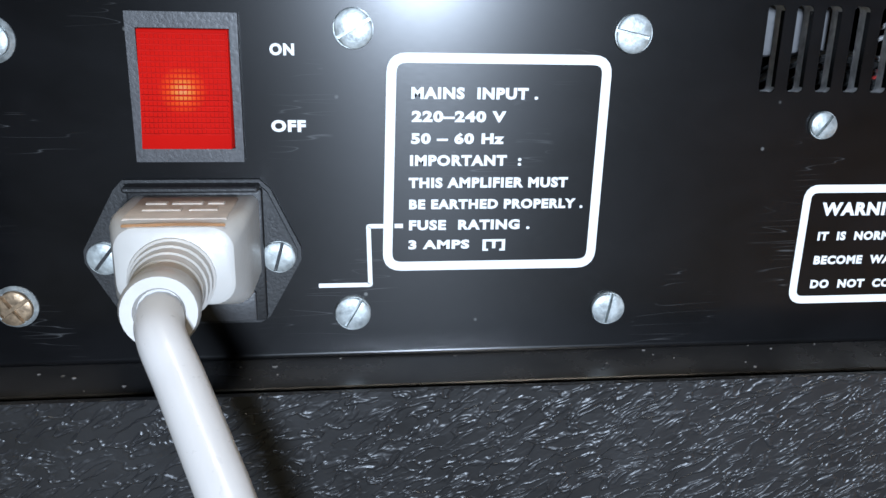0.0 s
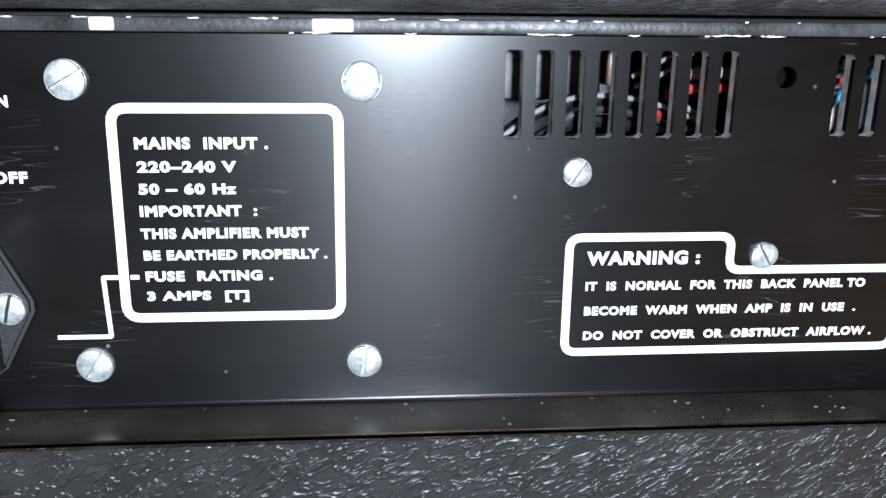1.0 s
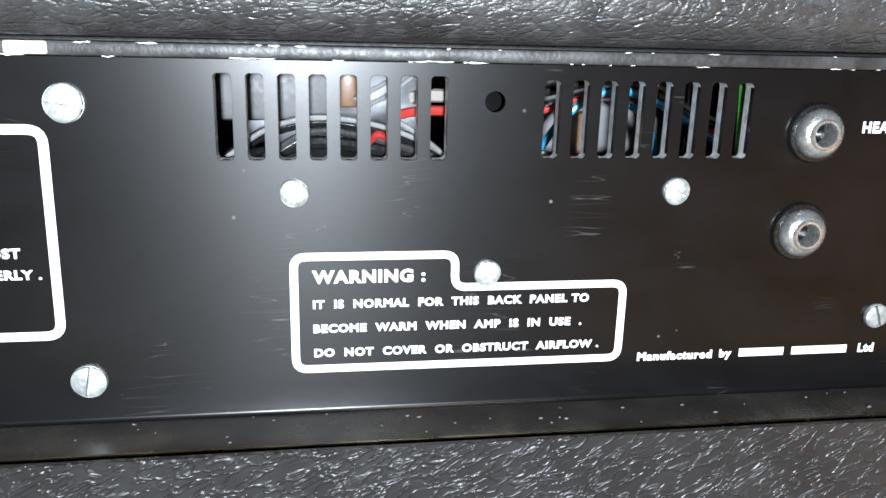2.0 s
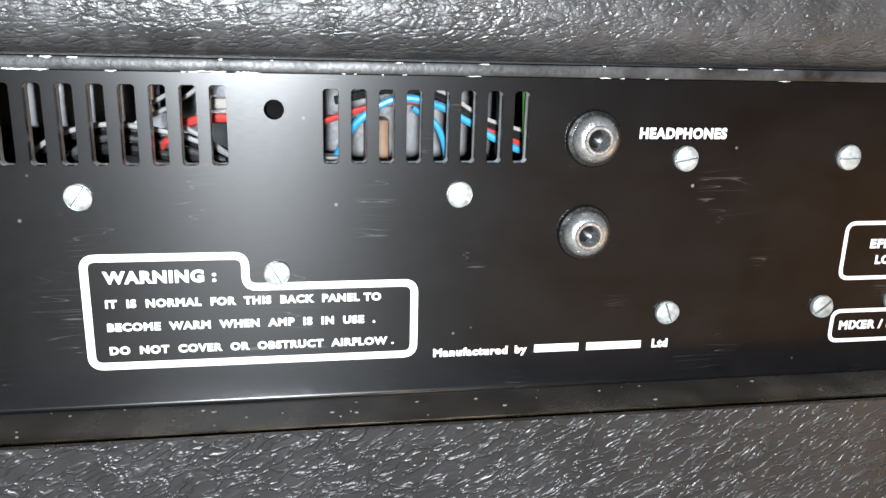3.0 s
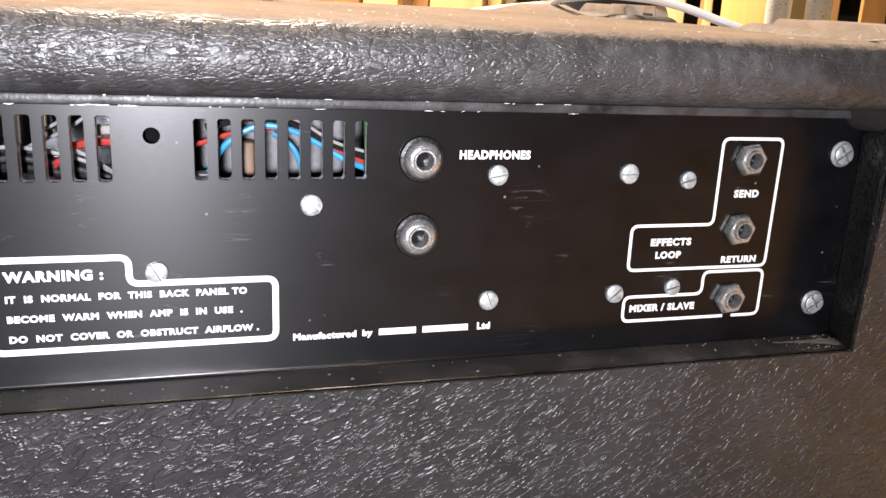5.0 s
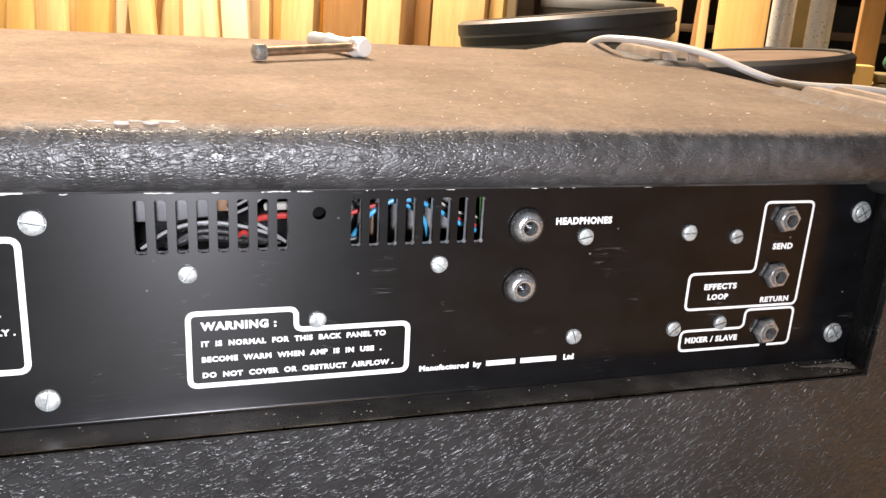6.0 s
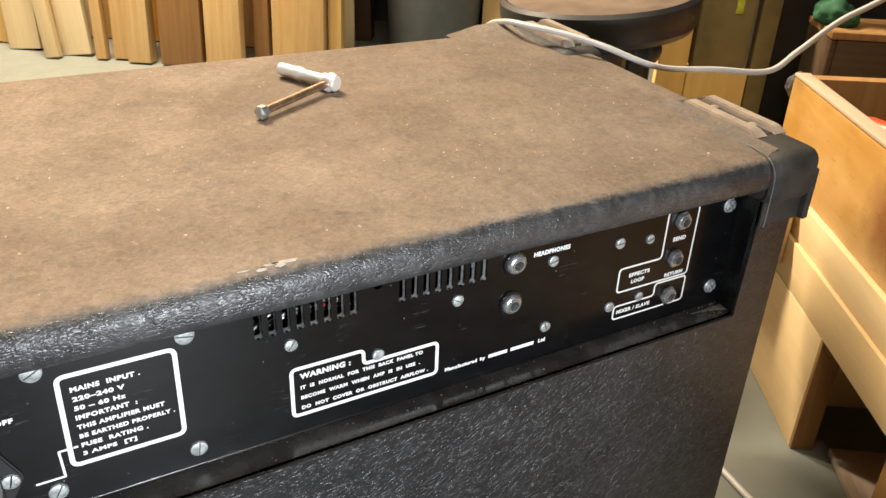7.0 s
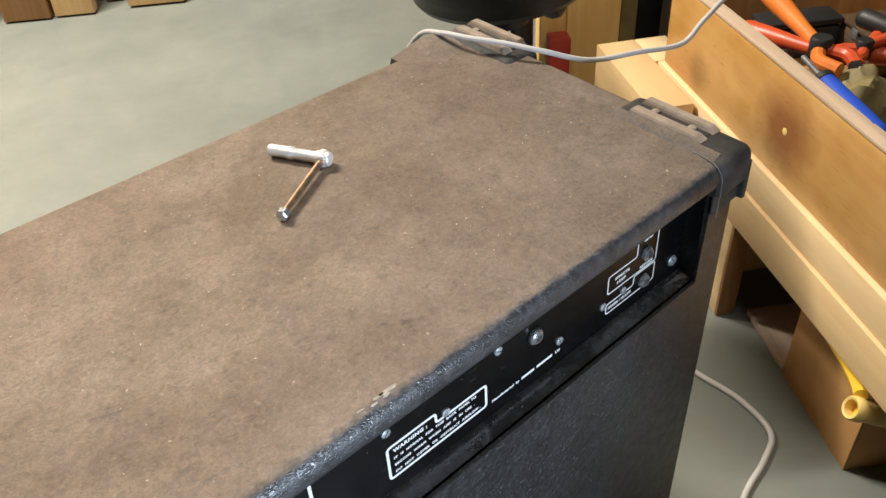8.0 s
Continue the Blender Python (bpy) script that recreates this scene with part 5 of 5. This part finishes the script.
# base points along the wall: u = .815 x - .58 y, v = .58 x + .815 y
BOARDS_LEFT = (
    (-1.36, 2.30, 0.11, 0.03, 1.9, -6, 3, PINE, "pale pine board leaning upright"),
    (-2.36, 2.42, 0.16, 0.03, 1.7, -6, 2, HONEY, "honey-coloured pine board leaning upright"),
    (-2.16, 2.40, 0.14, 0.03, 1.9, -6, -3, PINE, "pale pine board leaning upright"),
    (-1.98, 2.38, 0.15, 0.03, 1.6, -6, 2, HONEY, "honey-coloured pine board leaning upright"),
    (-1.80, 2.40, 0.13, 0.03, 1.8, -6, 5, BROWN_WOOD, "brown timber board leaning upright"),
    (-1.66, 2.36, 0.10, 0.03, 1.7, -6, -8, PINE, "pale pine board leaning upright"),
    (-1.52, 2.34, 0.12, 0.03, 1.5, -6, 7, HONEY, "honey-coloured pine board leaning upright"),
    (-1.395, 2.27, 0.11, 0.025, 1.6, -7, -4, PALE, "bleached pine board leaning upright"),
    (-1.255, 2.19, 0.045, 0.03, 1.4, -7, -8, PALE, "narrow bleached pine lath leaning upright"),
    (-1.20, 2.24, 0.10, 0.025, 1.7, -6, -6, PALE, "bleached pine board leaning upright"),
    (-1.10, 2.21, 0.035, 0.03, 1.6, -6, -2, PINE, "narrow pale pine lath leaning upright"),
    (-1.03, 2.23, 0.07, 0.04, 1.8, -6, 0, PINE, "pale pine board leaning upright"),
)
BOARDS_RIGHT = (
    (-0.965, 2.205, 0.075, 0.05, 1.7, -5, 0, PINE, "pale pine board leaning upright"),
    (-0.825, 2.200, 0.135, 0.04, 1.6, -5, 0, BROWN_WOOD, "wide brown timber board leaning upright"),
    (-0.690, 2.210, 0.115, 0.045, 1.7, -5, 0, PINE, "pale pine board leaning upright"),
    (-0.595, 2.30, 0.05, 0.04, 1.5, -5, 0, BROWN_WOOD, "narrow brown timber leaning upright"),
    (-0.455, 2.240, 0.165, 0.06, 1.6, -5, 0, PINE, "thick pale pine board leaning upright"),
    (0.14, 2.52, 0.08, 0.03, 1.5, -5, 0, PINE, "pale pine board leaning upright"),
    (0.215, 2.54, 0.03, 0.03, 1.4, -5, 2, BROWN_WOOD, "narrow brown timber leaning upright"),
    (0.255, 2.54, 0.03, 0.03, 1.4, -5, -1, PINE, "narrow pale pine lath leaning upright"),
    (0.36, 2.54, 0.15, 0.03, 1.5, -5, 0, HONEY, "honey-coloured pine board leaning upright"),
    (0.53, 2.54, 0.16, 0.03, 1.5, -5, 0, BROWN_WOOD, "wide brown timber board leaning upright"),
    (-0.345, 2.27, 0.04, 0.05, 1.5, -5, 0, HONEY, "narrow honey-coloured lath leaning upright"),
)
for u, v, w, t, h, lean, sway, mat, label in (*BOARDS_LEFT, *BOARDS_RIGHT):
    board(u, v, w, t, h, lean, sway, mat, label)
rng = random.Random(31)
u = -2.62
while u < -0.36:  # a second row, close together
    w = rng.uniform(0.07, 0.15)
    kind = rng.choice(((PALE, "bleached pine board leaning upright"), (PINE, "pale pine board leaning upright"), (AMBER, "orange-brown pine board leaning upright"), (PALE, "bleached pine board leaning upright"), (HONEY, "honey-coloured pine board leaning upright")))
    board(u + w / 2, 2.47 + rng.uniform(-0.012, 0.012), w - 0.003, 0.022, rng.uniform(1.3, 1.7), -3.0, rng.uniform(-1.2, 1.2), *kind)
    u += w
# rack behind the boards
rack = thing("timber_rack", rw(-1.3, 2.62, 0), "dark timber rack behind the upright boards", "rack")
room_box("beam", -2.9, -0.3, 2.60, 2.66, 1.15, 1.25, DARK_WOOD, rack)
room_box("beam", -2.9, -0.3, 2.60, 2.66, 0.55, 0.65, DARK_WOOD, rack)
for u in (-2.85, -1.6, -0.38):
    room_box("upright", u, u + 0.07, 2.661, 2.73, 0.0, 1.4, DARK_WOOD, rack)
shelf = thing("dark_shelving", rw(0.2, 2.6, 0), "dark shelving with shadowed boards", "shelf")
for z in (0.12, 0.32, 0.55, 0.8):
    room_box("shelf_board", -0.22, 0.95, 2.73, 2.96, z, z + 0.025, DARK_WOOD, shelf)
for u in (-0.25, 0.352, 0.951):
    room_box("upright", u, u + 0.03, 2.73, 2.96, 0.0, 1.3, DARK_WOOD, shelf)
room_box("back", -0.25, 0.98, 2.961, 2.98, 0.0, 1.3, DARK, shelf)
bx, by = 1.425, 2.12
bin_ = thing("waste_bin", (bx, by, 0), "round grey plastic waste bin on the floor", "bin")
part("rim", turned([(0.1855, 0.601), (0.193, 0.604), (0.195, 0.612), (0.195, 0.626), (0.192, 0.632), (0.181, 0.632), (0.1805, 0.60)], Matrix.Translation((bx, by, 0)), 40), BIN_GREY, bin_)
part("body", turned([(0, 0.002), (0.145, 0.002), (0.15, 0.01), (0.185, 0.60), (0.181, 0.60), (0.145, 0.03), (0, 0.03)], Matrix.Translation((bx, by, 0)), 40), BIN_GREY, bin_)

# ---- posts and clutter beyond the amplifier's far corner ----
for u0, u1, v, mat, h, label in ((0.510, 0.542, 1.255, BROWN_WOOD, 1.5, "upright brown timber plank"), (0.636, 0.668, 1.18, OLIVE, 1.6, "upright olive-grey painted post"), (0.40, 0.455, 1.36, OLIVE, 1.3, "upright olive-grey painted post")):
    p = thing("upright_post", rw((u0 + u1) / 2, v, 0), label, "post")
    room_box("post", u0, u1, v, v + 0.03, 0.0, h, mat, p, "", 0.003)
stack = thing("timber_offcuts", rw(0.54, 1.2, 0), "upright pale pine offcuts standing together on the floor", "wood")
for u0, u1, v0, v1, h in ((0.481, 0.530, 1.172, 1.215, 0.535), (0.5305, 0.632, 1.168, 1.240, 0.356)):
    room_box("offcut", u0, u1, v0, v1, 0.0, h, YELLOW_PINE, stack, "", 0.003)
red = thing("red_case", rw(0.51, 1.14, 0), "narrow red plastic case standing on the floor before pine offcuts", "case")
room_box("body", 0.490, 0.528, 1.125, 1.160, 0.0005, 0.225, DULL_RED, red, "", 0.004)
room_box("lid", 0.489, 0.529, 1.124, 1.161, 0.2253, 0.258, DULL_RED, red, "", 0.004)
olive = thing("olive_box", rw(0.580, 1.2, 0.356), "olive-grey upright box standing on pine offcuts", "box")
room_box("body", 0.536, 0.626, 1.172, 1.235, 0.3565, 0.512, OLIVE, olive, "", 0.006)
room_box("lid", 0.535, 0.627, 1.171, 1.236, 0.5123, 0.525, OLIVE, olive, "", 0.004)
room_box("sticker", 0.592, 0.604, 1.1706, 1.1716, 0.455, 0.478, plain("yellow_green_paper", (0.55, 0.62, 0.05), 0.6), olive, "yellow-green sticker", 0.0003)
cab = thing("dark_cabinet", rw(0.85, 1.45, 0), "black metal cabinet standing behind the bench", "cabinet")
room_box("body", 0.675, 1.30, 1.28, 1.60, 0.0, 1.3, DARK, cab, "", 0.006)
room_box("door", 0.690, 0.970, 1.268, 1.279, 0.04, 1.26, DARK, cab, "", 0.003)
room_box("door", 0.980, 1.285, 1.268, 1.279, 0.04, 1.26, DARK, cab, "", 0.003)


def crumpled(u, v, z, sx, sy, h, mat, label):
    """A crumpled cloth that lies with its foot at (u, v, z)."""
    c = thing("green_cloth", rw(u, v, z), label, "cloth")
    bm = bmesh.new()
    bmesh.ops.create_icosphere(bm, subdivisions=4, radius=1.0)
    for p in bm.verts:
        p.co *= 1 + 0.35 * noise.noise(p.co * 0.95) + 0.15 * noise.noise(p.co * 2.4)
        p.co = Vector((p.co.x * sx, p.co.y * sy, max(p.co.z * h, -h * 0.55) + h * 0.55))
    bm.transform(Matrix.Translation(rw(u, v, z)))
    part("cloth", bm, mat, c)


crumpled(0.745, 1.15, 0.4522, 0.034, 0.034, 0.026, GREEN, "crumpled dark green cloth on a wooden crate")
crumpled(0.584, 1.205, 0.5255, 0.042, 0.030, 0.034, GREEN, "crumpled dark green cloth on an olive-grey box")
blk = thing("wooden_crate", rw(0.79, 1.15, 0), "brown wooden crate standing behind the bench", "crate")
room_box("crate_side", 0.725, 0.735, 1.09, 1.21, 0.0, 0.440, DARK_WOOD, blk, "", 0.003)
room_box("crate_side", 0.865, 0.875, 1.09, 1.21, 0.0, 0.440, DARK_WOOD, blk, "", 0.003)
room_box("crate_front", 0.7352, 0.8648, 1.09, 1.10, 0.0, 0.20, DARK_WOOD, blk, "", 0.002)
room_box("crate_front", 0.7352, 0.8648, 1.09, 1.10, 0.215, 0.440, DARK_WOOD, blk, "", 0.002)
room_box("crate_back", 0.7352, 0.8648, 1.20, 1.21, 0.0, 0.440, DARK_WOOD, blk, "", 0.002)
room_box("crate_lid", 0.724, 0.876, 1.088, 1.212, 0.4403, 0.452, BROWN_WOOD, blk, "brown wooden lid", 0.002)
white = thing("white_rag", rw(0.665, 0.965, 0.41), "crumpled grey-white rag over the end of the tray", "cloth")
bm = bmesh.new()
bmesh.ops.create_icosphere(bm, subdivisions=4, radius=0.020)
for v in bm.verts:
    v.co *= 1 + 0.3 * noise.noise(v.co * 40) + 0.15 * noise.noise(v.co * 110)
    v.co.y *= 0.55
bm.transform(SKEW @ Matrix.Translation((0.672, 0.957, 0.400)))
part("cloth", bm, plain("grey_white_cloth", (0.10, 0.10, 0.105), 0.85, 0, 40, 0.2), white)


# ---- sawdust on the top ----
rng = random.Random(21)
bm = bmesh.new()
for i in range(150):
    x, y = rng.uniform(-0.04, 0.47), rng.uniform(-0.012, 0.262)
    n, a0, q = rng.choice((3, 4, 4)), rng.uniform(0, 6.3), rng.uniform(0.0002, 0.0005) * (1.9 if rng.random() < 0.08 else 1)
    k = rng.uniform(1.0, 2.6)
    lift, spin = rng.uniform(0, 0.0004), rng.uniform(0, 6.3)
    pts = []
    for j in range(n):
        a = a0 + 2 * math.pi * j / n
        px, py = q * k * math.cos(a), q * math.sin(a)
        pts.append((x + px * math.cos(spin) - py * math.sin(spin), y + px * math.sin(spin) + py * math.cos(spin)))
    lo = [bm.verts.new((px, py, 0.5406 + rise(py))) for px, py in pts]
    hi = [bm.verts.new((px, py, 0.54118 + rise(py) + lift * (j % 2))) for j, (px, py) in enumerate(pts)]
    bm.faces.new(hi)
    for j in range(n):
        bm.faces.new((lo[j], lo[j - 1], hi[j - 1], hi[j]))
dust = part("sawdust", bm, plain("pale_sawdust", (0.5, 0.40, 0.31), 0.8, 0, 60, 0.3), None, "pale sawdust flecks scattered over the amplifier's top")
tagged(dust, category="sawdust", kind="stuff")

# ---- ceiling lights, out of view: the second is fill added for floor and bench ----
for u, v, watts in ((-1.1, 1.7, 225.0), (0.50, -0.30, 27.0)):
    lamp = thing("ceiling_light", rw(u, v, 2.66), "unseen warm ceiling light, placed to suit the lighting", "lamp", "ceiling lights")
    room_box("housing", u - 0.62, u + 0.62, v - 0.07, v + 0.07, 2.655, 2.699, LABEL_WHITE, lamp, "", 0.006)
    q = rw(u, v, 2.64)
    area_lamp("ceiling_area_light", q, (q.x, q.y, 0), 1.15, 0.10, watts, (1.0, 0.83, 0.59)).matrix_basis = Matrix.Translation(q) @ ROOM
